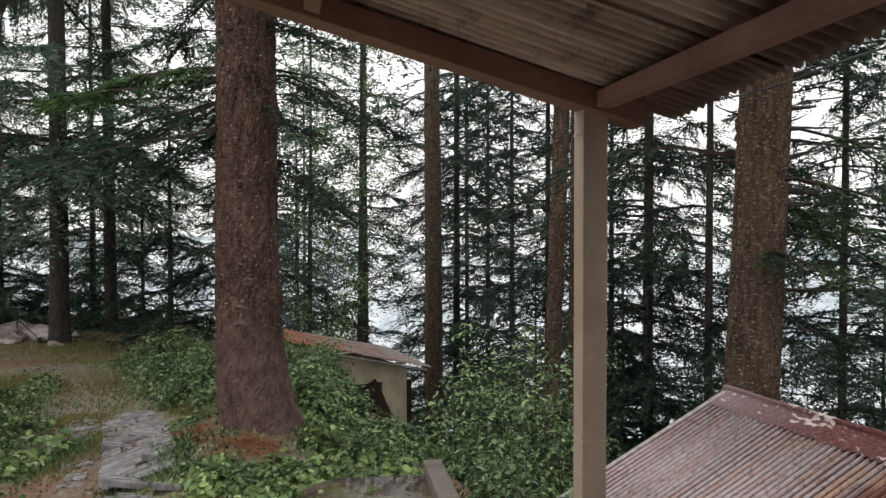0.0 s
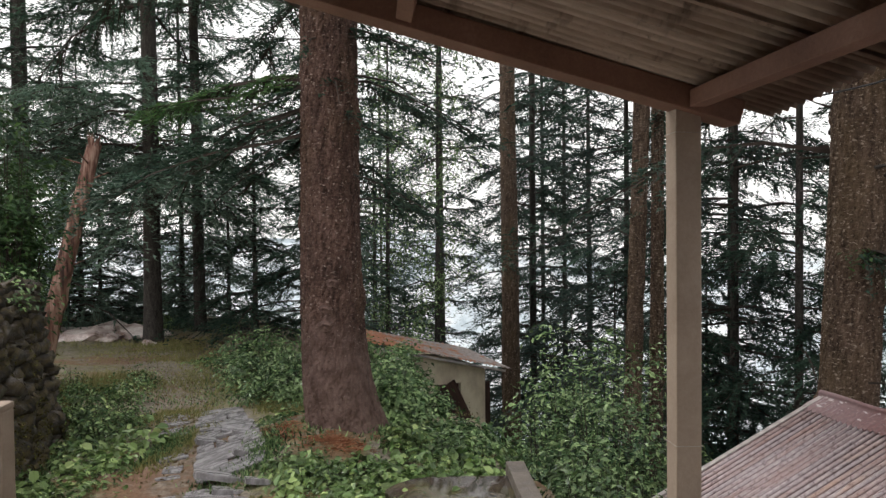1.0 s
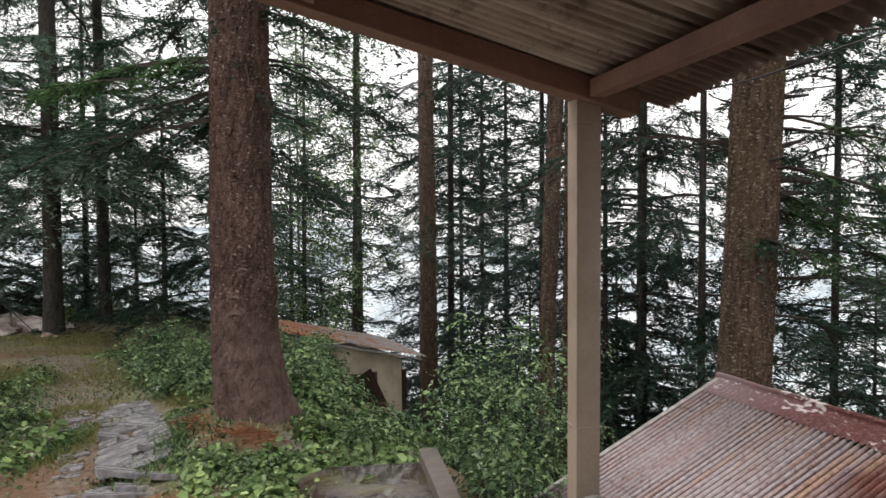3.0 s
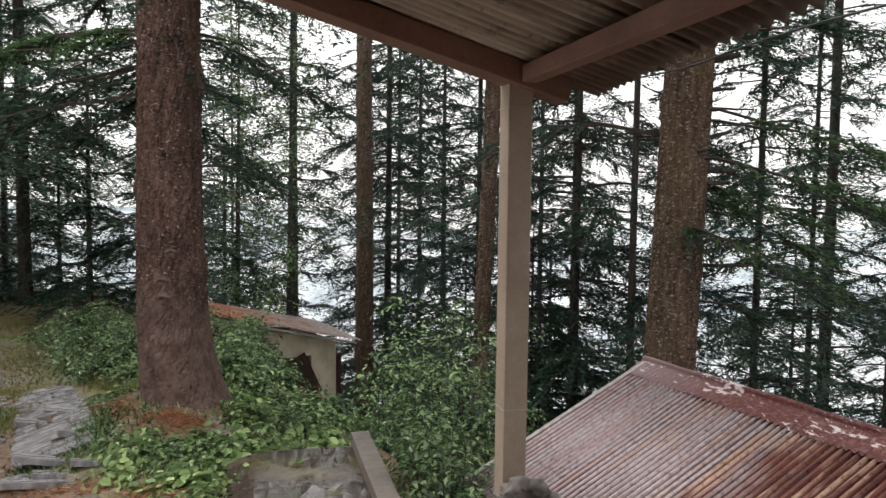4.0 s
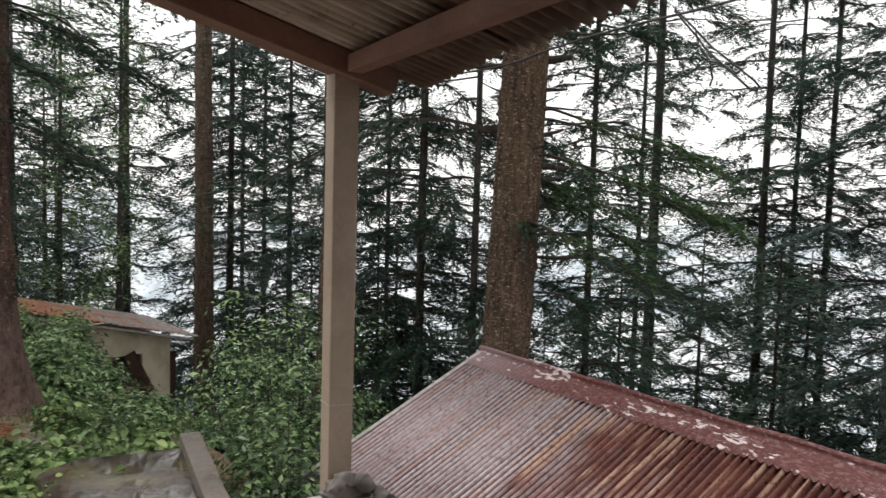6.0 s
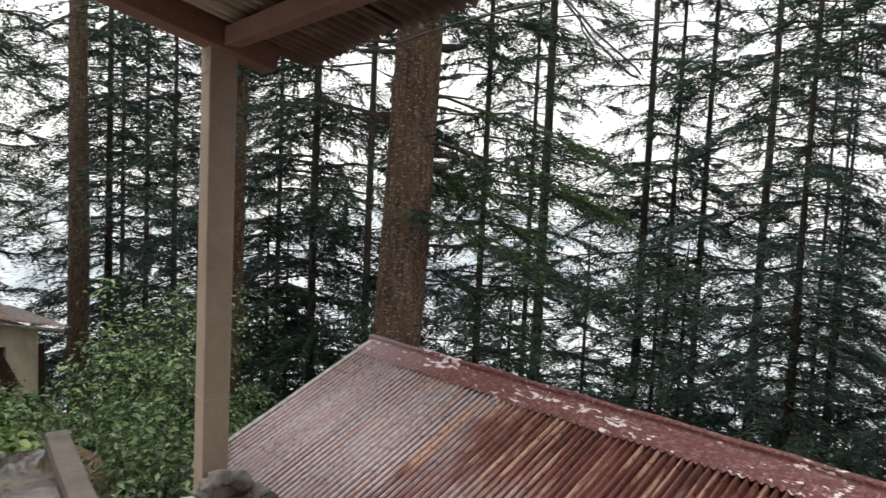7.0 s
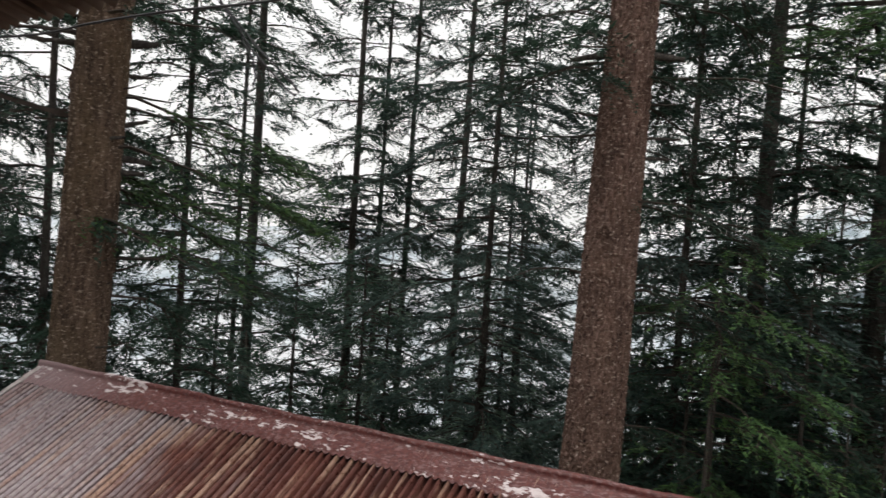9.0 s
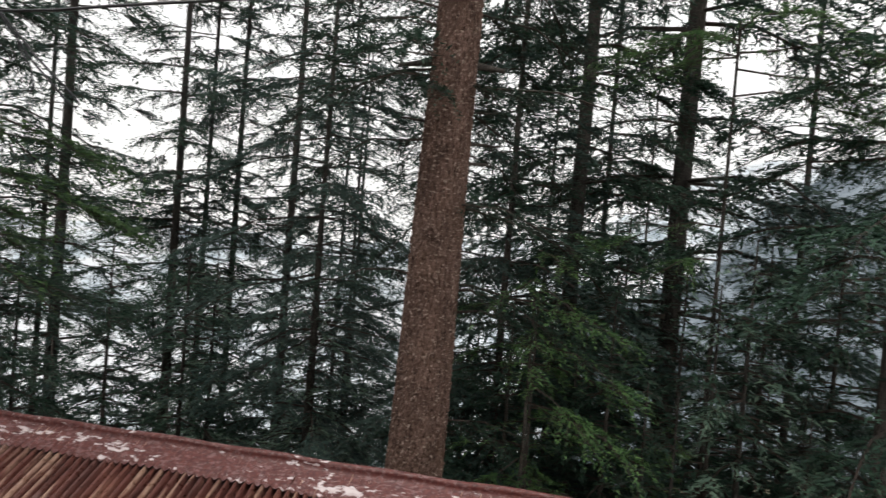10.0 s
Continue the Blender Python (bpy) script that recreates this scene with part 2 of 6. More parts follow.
def puddled_build(n):
    big = n.noise(n.coords(), 2.1, 4, 0.55)
    fine = n.noise(n.coords(), 28, 5, 0.7)
    col = n.ramp(n.math('ADD', n.math('MULTIPLY', n.noise(n.coords(), 3.3, 5), 0.65), n.math('MULTIPLY', fine, 0.35)), (0.32, (0.045, 0.034, 0.027)), (0.5, (0.115, 0.090, 0.074)), (0.7, (0.21, 0.175, 0.15)))
    pool = n.ramp(big, (0.55, (1,)), (0.60, (0,)))
    col = n.mix(n.math('MULTIPLY', pool, 0.6), col, (0.045, 0.035, 0.028))
    moss = n.ramp(n.noise(n.coords(), 1.7, 5, 0.7), (0.56, (0,)), (0.66, (0.7,)))
    col = n.mix(moss, col, (0.13, 0.12, 0.04))
    return col, n.math('MULTIPLY', fine, n.math('SUBTRACT', 1.0, pool)), n.ramp(big, (0.55, (0.05,)), (0.62, (0.24,)))


M_CONCRETE = material("wet_concrete", puddled_build, 0.4, 0, 0.008, 1.0)
M_KERB = material("mossy_concrete", concrete((0.075, 0.060, 0.046), (0.18, 0.150, 0.128), (0.27, 0.24, 0.21)), 0.7, 0, 0.006)
# pale so that the unseen floor lights the porch roof from below
M_BOUNCE_CEMENT = material("pale_bounce_floor", concrete((0.36, 0.34, 0.31), (0.46, 0.44, 0.41), (0.55, 0.53, 0.50), (0.45, 0.7)), 0.6, 0, 0.002)
M_SLATE = material("wet_slate_slab", lambda n: (n.mix(1.0, n.ramp(n.noise(n.coords(), 5, 6, 0.7), (0.3, (0.120, 0.112, 0.116)), (0.52, (0.265, 0.250, 0.260)), (0.72, (0.43, 0.41, 0.42))), n.ramp(n.random(), (0, (0.85,) * 3), (1, (1.15,) * 3)), 'MULTIPLY'), n.noise(n.coords(), 22, 5), n.ramp(n.noise(n.coords(), 2.5), (0.4, (0.10,)), (0.6, (0.38,)))), 0.3, 0, 0.004)
M_STONE = material("mossy_rubble_stone", lambda n: (n.mix(n.ramp(n.noise(n.coords(), 2.2, 4), (0.40, (0,)), (0.60, (0.85,))), n.mix(1.0, n.ramp(n.noise(n.coords(), 7, 6, 0.7), (0.3, (0.035, 0.028, 0.024)), (0.55, (0.135, 0.118, 0.108)), (0.75, (0.28, 0.255, 0.240))), n.ramp(n.random(), (0, (0.45,) * 3), (1, (1.45,) * 3)), 'MULTIPLY'), (0.105, 0.078, 0.032)), n.noise(n.coords(), 14, 6)), 0.85, 0, 0.02)
M_ROCK = material("pale_pink_boulder", lambda n: (n.ramp(n.noise(n.coords(), 3, 6, 0.7), (0.33, (0.24, 0.14, 0.11)), (0.46, (0.56, 0.44, 0.41)), (0.6, (0.82, 0.73, 0.70))), n.noise(n.coords(), 12, 5)), 0.8, 0, 0.03)
M_CREAM = material("cream_limewash", lambda n: (n.ramp(n.noise(n.coords(1, 1, 0.6), 2.5, 6, 0.65), (0.3, (0.46, 0.38, 0.28)), (0.55, (0.72, 0.63, 0.49)), (0.7, (0.80, 0.72, 0.58))), n.noise(n.coords(), 30)), 0.85, 0, 0.003)
M_DARKWOOD = material("dark_weathered_boards", lambda n: (n.ramp(n.noise(n.coords(6, 6, 0.5), 3, 5), (0.3, (0.022, 0.012, 0.009)), (0.7, (0.085, 0.04, 0.03))), n.noise(n.coords(6, 6, 0.5), 9)), 0.8, 0, 0.004)
M_SHEDROOF = material("needle_strewn_rusty_sheet", lambda n: (n.mix(n.ramp(n.math('SUBTRACT', n.noise(n.coords(), 2.6, 5, 0.7), n.math('MULTIPLY', n.axis("Object", 0), 0.10)), (0.46, (0,)), (0.56, (1,))), n.ramp(n.noise(n.coords(), 10, 4), (0.3, (0.24, 0.20, 0.19)), (0.7, (0.42, 0.37, 0.35))), n.ramp(n.noise(n.coords(), 16, 4), (0.3, (0.26, 0.095, 0.048)), (0.7, (0.48, 0.21, 0.11)))), n.noise(n.coords(), 20)), 0.7, 0, 0.01)
M_CLOTH = material("grey_wet_cloth", lambda n: (n.ramp(n.noise(n.coords(), 9, 5, 0.65), (0.3, (0.10, 0.088, 0.080)), (0.7, (0.27, 0.245, 0.225))), n.noise(n.coords(), 16, 4)), 0.8, 0, 0.012)
M_BLACK = material("black_rubber", lambda n: n.ramp(n.noise(n.coords(), 12), (0.3, (0.012, 0.012, 0.015)), (0.7, (0.04, 0.04, 0.05))), 0.45)
M_MAROON = material("maroon_cloth", lambda n: n.ramp(n.noise(n.coords(), 30), (0.3, (0.06, 0.02, 0.025)), (0.7, (0.12, 0.045, 0.05))), 0.8)
M_WIRE = material("pale_wire", lambda n: n.ramp(n.noise(n.coords(), 50), (0.3, (0.35, 0.30, 0.25)), (0.7, (0.55, 0.5, 0.45))), 0.5)
M_PLASTER = material("house_plaster", lambda n: (n.ramp(n.noise(n.coords(), 2, 5), (0.3, (0.42, 0.37, 0.31)), (0.7, (0.58, 0.53, 0.46))), n.noise(n.coords(), 30)), 0.85, 0, 0.003)


def ground_build(n):
    big = n.noise(n.coords(), 0.55, 5, 0.6)
    mid = n.noise(n.coords(), 2.6, 6, 0.65)
    fine = n.noise(n.coords(), 17, 6, 0.7)
    soil = n.ramp(fine, (0.3, (0.105, 0.086, 0.067)), (0.5, (0.235, 0.198, 0.158)), (0.72, (0.43, 0.375, 0.31)))
    moss = n.ramp(fine, (0.3, (0.085, 0.085, 0.032)), (0.7, (0.29, 0.275, 0.115)))
    side = n.math('ABSOLUTE', n.math('ADD', n.axis("Object", 0), n.math('ADD', n.math('MULTIPLY', n.math('SUBTRACT', n.axis("Object", 1), 5.9), 0.58), 2.85)))
    grown = n.ramp(n.math('ADD', side, n.math('MULTIPLY', mid, 0.7)), (0.75, (0.15,)), (1.15, (1,)))
    col = n.mix(n.math('MULTIPLY', grown, n.ramp(mid, (0.40, (0,)), (0.54, (0.8,)))), soil, moss)
    leaf = n.ramp(n.voronoi(n.coords(), 22), (0.12, (1,)), (0.2, (0,)))
    col = n.mix(n.math('MULTIPLY', leaf, 0.6), col, (0.38, 0.30, 0.17))
    clod = n.ramp(n.noise(n.coords(), 11, 5, 0.75), (0.36, (0.7,)), (0.44, (0,)))
    col = n.mix(clod, col, (0.085, 0.072, 0.042))
    needles = n.ramp(n.noise(n.coords(), 40, 4, 0.8), (0.3, (0.115, 0.052, 0.030)), (0.7, (0.30, 0.150, 0.085)))
    col = n.mix(n.ramp(n.math('ADD', n.math('MULTIPLY', big, 0.6), n.math('MULTIPLY', mid, 0.4)), (0.50, (0,)), (0.58, (0.75,))), col, needles)
    return col, n.math('ADD', fine, mid)


M_GROUND = material("mossy_forest_soil", ground_build, 0.85, 0, 0.03)


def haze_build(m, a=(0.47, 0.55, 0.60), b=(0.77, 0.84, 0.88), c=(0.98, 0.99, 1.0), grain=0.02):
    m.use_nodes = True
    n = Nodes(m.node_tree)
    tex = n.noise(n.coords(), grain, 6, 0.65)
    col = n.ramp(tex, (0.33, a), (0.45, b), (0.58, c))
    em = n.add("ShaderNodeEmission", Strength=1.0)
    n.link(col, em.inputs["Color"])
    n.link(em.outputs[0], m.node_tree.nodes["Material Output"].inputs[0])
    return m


# glowing backdrop colours with the valley mist painted into them
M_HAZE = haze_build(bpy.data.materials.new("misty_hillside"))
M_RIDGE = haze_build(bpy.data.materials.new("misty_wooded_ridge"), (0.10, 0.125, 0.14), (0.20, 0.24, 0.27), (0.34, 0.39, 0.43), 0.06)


# ---- building helpers ----
def mesh_of(name, verts, faces, mat, smooth=False):
    """A mesh from arrays of corners and of equal-sided faces."""
    v, fc = np.asarray(verts, np.float32), np.asarray(faces, np.int32)
    k = fc.shape[1]
    me = bpy.data.meshes.new(name)
    me.vertices.add(len(v))
    me.vertices.foreach_set("co", v.ravel())
    me.loops.add(fc.size)
    me.loops.foreach_set("vertex_index", fc.ravel())
    me.polygons.add(len(fc))
    me.polygons.foreach_set("loop_start", np.arange(0, fc.size, k, dtype=np.int32))
    me.polygons.foreach_set("loop_total", np.full(len(fc), k, np.int32))
    me.polygons.foreach_set("use_smooth", np.full(len(fc), smooth))
    me.update(calc_edges=True)
    me.materials.append(mat)
    return me


def child(name, data, parent, label=""):
    ob = new(name, data)
    ob.parent = parent
    return tagged(ob, label)


def part(name, bm, mat, parent=None, label="", smooth=False):
    me = bpy.data.meshes.new(name)
    for fce in bm.faces:
        fce.smooth = smooth
    bm.to_mesh(me)
    bm.free()
    me.materials.append(mat)
    ob = new(name, me)
    if parent is not None:
        ob.parent = parent
    return tagged(ob, label)


def box(w, d, h, bevel=0.0, wobble=0.0, cuts=0, seed=0):
    """A box that stands on z = 0, with softened edges."""
    bm = bmesh.new()
    bmesh.ops.create_cube(bm, size=1)
    bmesh.ops.transform(bm, matrix=Matrix.Translation((0, 0, h / 2)) @ Matrix.Diagonal((w, d, h, 1)), verts=bm.verts)
    if cuts:
        bmesh.ops.subdivide_edges(bm, edges=bm.edges, cuts=cuts, use_grid_fill=True)
    if bevel:
        sharp = [e for e in bm.edges if e.calc_face_angle(0) > 0.5]
        bmesh.ops.bevel(bm, geom=sharp, offset=bevel, segments=2, affect='EDGES', profile=0.6)
    if wobble:
        for v in bm.verts:
            v.co += wobble * noise.noise_vector(v.co * 2.3 + Vector((seed, seed * 2, 0)))
    return bm


def thing(name, label, category, m=None, group="", kind=""):
    ob = new(name)
    if m is not None:
        ob.matrix_world = m
    return tagged(ob, label, category, group, kind)


def tube(path, radii, sides=10, close=True):
    """Corners and quads of a round tube along a path."""
    path = np.asarray(path, float)
    radii = np.broadcast_to(np.asarray(radii, float), (len(path),))
    way = np.gradient(path, axis=0)
    way /= np.linalg.norm(way, axis=1)[:, None] + 1e-9
    ref = np.array([0.0, 0, 1]) if abs(way[:, 2]).mean() < 0.8 else np.array([1.0, 0, 0])
    s = np.cross(way, ref)
    s /= np.linalg.norm(s, axis=1)[:, None] + 1e-9
    u = np.cross(s, way)
    an = np.linspace(0, 2 * np.pi, sides, endpoint=False)
    ring = np.cos(an)[None, :, None] * s[:, None] + np.sin(an)[None, :, None] * u[:, None]
    v = (path[:, None] + radii[:, None, None] * ring).reshape(-1, 3)
    i = np.arange(len(path) - 1)[:, None] * sides
    j = np.arange(sides)[None]
    k = (j + 1) % sides
    f = np.stack([i + j, i + k, i + sides + k, i + sides + j], -1).reshape(-1, 4)
    return v, f


def joined(pieces):
    vs, fs, o = [], [], 0
    for v, f in pieces:
        vs.append(v)
        fs.append(np.asarray(f) + o)
        o += len(v)
    return np.concatenate(vs), np.concatenate(fs)


# ---- the ground ----
def smooth01(x):
    x = np.clip(x, 0, 1)
    return x * x * (3 - 2 * x)


def ground_height(x, y):
    """A level shelf with the path, that falls away to the right and ahead into a wooded valley."""
    x, y = np.asarray(x, float), np.asarray(y, float)
    z = -0.70 - 0.03 * np.clip(y - 8, 0, 30) - 0.30 * np.clip(y - 22, 0, 3000)
    edge = 0.35 - 0.5 * np.clip(y - 6, 0, 40)
    d = np.clip((x - edge) * 0.9, 0, 4000)
    z = z - 2.9 * (1 - np.exp(-d / 1.6)) - 0.28 * d
    z = z + 0.41 * np.exp(-((x + 1.95) ** 2 + (y - 7.15) ** 2) / 0.75)
    z = z + 0.25 * smooth01((-x - 4.2 - 0.1 * (y - 6)) / 2) * smooth01((14 - y) / 4)
    z = z + 0.05 * np.sin(1.7 * x + 0.6 * y) * np.sin(1.3 * y - 0.4 * x) + 0.02 * np.sin(5.1 * x + 1) * np.sin(4.3 * y)
    return z


def gz(x, y):
    return float(ground_height(x, y))


def build_ground():
    rad = np.concatenate([np.linspace(0.4, 26, 110), 26 * 1.09 ** np.arange(1, 52)])
    an = np.linspace(0, 2 * np.pi, 220, endpoint=False)
    r, a = np.meshgrid(rad, an, indexing="ij")
    x, y = r * np.cos(a), 2 + r * np.sin(a)
    v = np.stack([x, y, ground_height(x, y)], -1).reshape(-1, 3)
    n = len(an)
    i = np.arange(len(rad) - 1)[:, None] * n
    j = np.arange(n)[None]
    f = np.stack([i + j, i + n + j, i + n + (j + 1) % n, i + (j + 1) % n], -1).reshape(-1, 4)
    v = np.concatenate([v, [[0, 2, gz(0, 2)]]])
    ob = new("ground", mesh_of("ground", v, f, M_GROUND, True))
    tagged(ob, "mossy forest soil strewn with orange fallen needles", "ground", kind="structure")


build_ground()


def build_hills():
    """Misty far hillsides across the valley."""
    an = np.radians(np.linspace(-70, 170, 160))
    top = 10 * np.sin(an * 3.1 + 0.6) + 6 * np.sin(an * 7.3) + 3 * np.sin(an * 17)
    rise = 95 * smooth01((np.radians(24) - an) / 0.35) + 22 * np.exp(-((an - np.radians(97)) / 0.12) ** 2)
    rows = []
    for k, (r, z) in enumerate(((520, -330), (560, -150), (640, -60), (760, None))):
        zz = z if z is not None else -16 + top + rise
        rows.append(np.stack([r * np.cos(an), r * np.sin(an), np.broadcast_to(zz, an.shape)], -1))
    v = np.concatenate(rows)
    n = len(an)
    i = np.arange(len(rows) - 1)[:, None] * n
    j = np.arange(n - 1)[None]
    f = np.stack([i + j, i + j + 1, i + n + j + 1, i + n + j], -1).reshape(-1, 4)
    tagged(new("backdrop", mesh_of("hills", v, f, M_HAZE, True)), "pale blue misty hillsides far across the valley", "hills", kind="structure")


build_hills()


def build_ridge():
    """A nearer wooded ridge in the mist, closing the valley on one side."""
    an = np.radians(np.linspace(-75, 19, 120))
    crest = -30 + 88 * smooth01((np.radians(16) - an) / 0.30) + 4 * np.sin(an * 23) + 2.5 * np.sin(an * 61 + 1)
    rows = [np.stack([r * np.cos(an), r * np.sin(an), np.broadcast_to(z, an.shape)], -1) for r, z in ((290, -190), (340, -90), (400, np.minimum(-20, crest - 6)), (470, crest))]
    v, n = np.concatenate(rows), len(an)
    i, j = np.arange(len(rows) - 1)[:, None] * n, np.arange(n - 1)[None]
    f = np.stack([i + j, i + j + 1, i + n + j + 1, i + n + j], -1).reshape(-1, 4)
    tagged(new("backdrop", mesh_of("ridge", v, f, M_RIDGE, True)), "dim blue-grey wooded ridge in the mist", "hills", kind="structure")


build_ridge()


# ---- the porch: post, beams and corrugated roof ----
CORNER = Vector((0.532, 2.640, 1.92))       # where the eaves beam meets the post head
B = Vector((0.190, -0.982, 0))              # along the eaves beam, back over the camera
A = Vector((0.982, 0.190, 0))               # plan direction down the roof slope
PITCH = radians(15.5)
PORCH = Matrix((( B.x, A.x, 0, CORNER.x), (B.y, A.y, 0, CORNER.y), (0, 0, 1, CORNER.z), (0, 0, 0, 1)))


def corrugated(length, width, pitch=0.076, depth=0.009, per=8, rows=14, seed=0, sag=0.0, thick=0.0012, sharp=0.0, skew=0.0):
    """Corrugated sheet: length along x is across the waves, width along y is down them."""
    rng = np.random.default_rng(seed)
    nx = int(length / pitch * per) + 1
    x, y = np.linspace(0, length, nx), np.linspace(0, width, rows)
    xx, yy = np.meshgrid(x, y, indexing="ij")
    ph = rng.uniform(0, 6.28, 4)
    wave = np.cos(2 * np.pi * xx / pitch + skew * np.sin(2 * np.pi * xx / pitch + 0.8))
    zz = depth * (wave - sharp * (1 - wave) ** 3 / 8) + sag * (np.sin(1.9 * xx + ph[0]) * np.sin(2.1 * yy + ph[1]) + 0.5 * np.sin(5 * xx + ph[2]) * np.sin(3.7 * yy + ph[3]))
    yy = yy + 0.012 * np.sin(3 * xx + ph[1]) * (yy > width * 0.99)
    top = np.stack([xx, yy, zz], -1).reshape(-1, 3)
    i = np.arange(nx - 1)[:, None] * rows
    j = np.arange(rows - 1)[None]
    f = np.stack([i + j, i + rows + j, i + rows + j + 1, i + j + 1], -1).reshape(-1, 4)
    low = top - [0, 0, thick]
    rim = np.concatenate([np.arange(nx) * rows, (nx - 1) * rows + np.arange(1, rows), (np.arange(nx)[::-1] * rows + rows - 1)[1:], np.arange(rows - 1)[::-1][:-1]])
    nxt = np.roll(rim, -1)
    k = len(top)
    side = np.stack([rim, rim + k, nxt + k, nxt], -1)
    return np.concatenate([top, low]), np.concatenate([f, f[:, ::-1] + k, side])


def build_porch():
    post = thing("porch_post", "square beige-painted timber post, weathered, with wire tied round it", "post", PORCH)
    shaft = part("shaft", box(0.094, 0.094, 2.90, 0.006, 0.003, 3, 4), M_POST, post)
    shaft.matrix_basis = pose(-0.052, 0.020, -2.88)
    for k, z in enumerate((-1.195, -0.075)):
        w = 0.0495
        ring = [(-w, -w), (w, -w), (w, w), (-w, w), (-w, -w)]
        v, f = tube([(x - 0.052, y + 0.020, z + 0.006 * math.sin(3 * i)) for i, (x, y) in enumerate(ring)], 0.0016, 6)
        child("wire", mesh_of("wire", v - np.array([-0.052, 0.020, -2.88]), f, M_WIRE), shaft, "thin pale wire" if not k else "thin wire")
    roof = thing("porch_roof", "open porch roof of weathered corrugated sheets on brown timber beams", "roof", PORCH)
    # rafter on the post, rising with the slope and running on past the post as a short tail
    raf = part("rafter", box(0.122, 2.91, 0.084, 0.005, 0.004, 4, 1), M_BEAM, roof, "brown-painted timber rafter")
    raf.matrix_basis = Matrix.Rotation(-PITCH, 4, 'X') @ pose(-0.021, -1.26, 0.0)
    for a, ln, first in ((0.0, 4.9, True), (1.02, 4.9, False), (2.05, 4.9, False)):
        pu = part("purlin", box(ln, 0.062 if first else 0.055, 0.060 if first else 0.076, 0.004, 0.004, 4, a + 2), M_BEAM, roof, "brown-painted timber purlin")
        pu.matrix_basis = pose(ln / 2 + 0.042, 0.035, 0.007) if first else Matrix.Rotation(-PITCH, 4, 'X') @ pose(ln / 2 + 0.042, -a - 0.005, 0.012)
    x = -0.10
    for k in range(7):
        v, f = corrugated(0.783, 3.25, pitch=0.058, depth=0.021, per=10, seed=k, sag=0.005, rows=14, sharp=0.5, skew=0.6)
        v[:, 1] *= (1 - np.clip(0.02 + 0.085 * (v[:, 0] + x), 0, 0.12) / 3.25)      # the eaves are cut askew
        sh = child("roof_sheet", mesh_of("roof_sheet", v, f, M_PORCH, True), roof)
        sh.matrix_basis = Matrix.Rotation(-PITCH, 4, 'X') @ pose(x, 0.36 - 3.25 + 0.012 * (k % 2), 0.122 + 0.003 * (k % 2))
        x += 0.725
    # cable slung under the eaves
    cab = []
    for i in range(40):
        s = i / 39
        cab.append((-0.05 + 4.4 * s, 0.335 + 0.012 * math.sin(9 * s), 0.012 - 0.012 * abs(math.sin(s * 17)) + 0.008 * math.sin(31 * s)))
    v, f = tube(cab, 0.0032, 6)
    c = thing("cable", "thin black cable slung along the eaves", "cable", PORCH)
    child("wire", mesh_of("cable", v, f, M_BLACK), c)
    # a spare loop of it hanging down, and its loose end
    lp = [(1.24, 0.345, 0.02), (1.31, 0.36, -0.052), (1.335, 0.362, -0.078), (1.455, 0.362, -0.168), (1.47, 0.362, -0.184), (1.462, 0.362, -0.190), (1.44, 0.362, -0.180), (1.325, 0.362, -0.086), (1.30, 0.36, -0.055), (1.24, 0.345, 0.015)]
    v, f = tube(lp, 0.0024, 6)
    child("loop", mesh_of("loop", v, f, M_BLACK), c)
    v, f = tube([(1.29, 0.36, -0.03), (1.30, 0.362, -0.07), (1.335, 0.362, -0.11), (1.345, 0.362, -0.15), (1.338, 0.362, -0.165)], 0.0022, 6)
    child("loose_end", mesh_of("loose_end", v, f, M_BLACK), c)
    # unseen floor, coloured pale to bounce light up, and the house behind
    fl = part("floor", box(3.9, 3.6, 0.14, 0.01), M_BOUNCE_CEMENT)
    fl.matrix_world = PORCH @ pose(1.952, -1.68, -1.66)
    tagged(fl, "unseen smooth cement porch floor, made pale to bounce light upwards", "floor", kind="structure")
    # unseen wall, set close behind the camera to darken the porch
    hw = part("wall_house", box(0.2, 5.2, 3.6, 0.01), M_PLASTER)
    hw.matrix_world = PORCH @ pose(3.55, -1.4, -2.05)
    tagged(hw, "plain plastered house wall behind the porch", "wall", kind="structure")
    # added wall, out of view, that keeps light from the left off the porch
    sw = part("wall_side", box(2.85, 0.2, 3.4, 0.01), M_PLASTER)
    sw.matrix_world = PORCH @ pose(2.0, -2.98, -2.05)
    tagged(sw, "plain plastered wall added out of view to darken the porch", "wall", kind="structure")
    pl = part("plinth", box(3.88, 3.6, 1.45, 0.02), M_KERB)
    pl.matrix_world = PORCH @ pose(1.952, -1.70, -3.13)
    tagged(pl, "rough cement plinth under the porch", "plinth", kind="structure")
    # low bollard at the edge of the porch
    st = thing("bollard", "short beige-painted concrete post with a chamfered top", "post", PORCH @ pose(-0.26, -2.475, -2.70))
    part("shaft", box(0.10, 0.10, 1.66, 0.012, 0.003, 2, 8), M_POST, st)
    part("top", box(0.104, 0.104, 0.03, 0.012), M_POST, st).matrix_basis = pose(0, 0, 1.65)


build_porch()


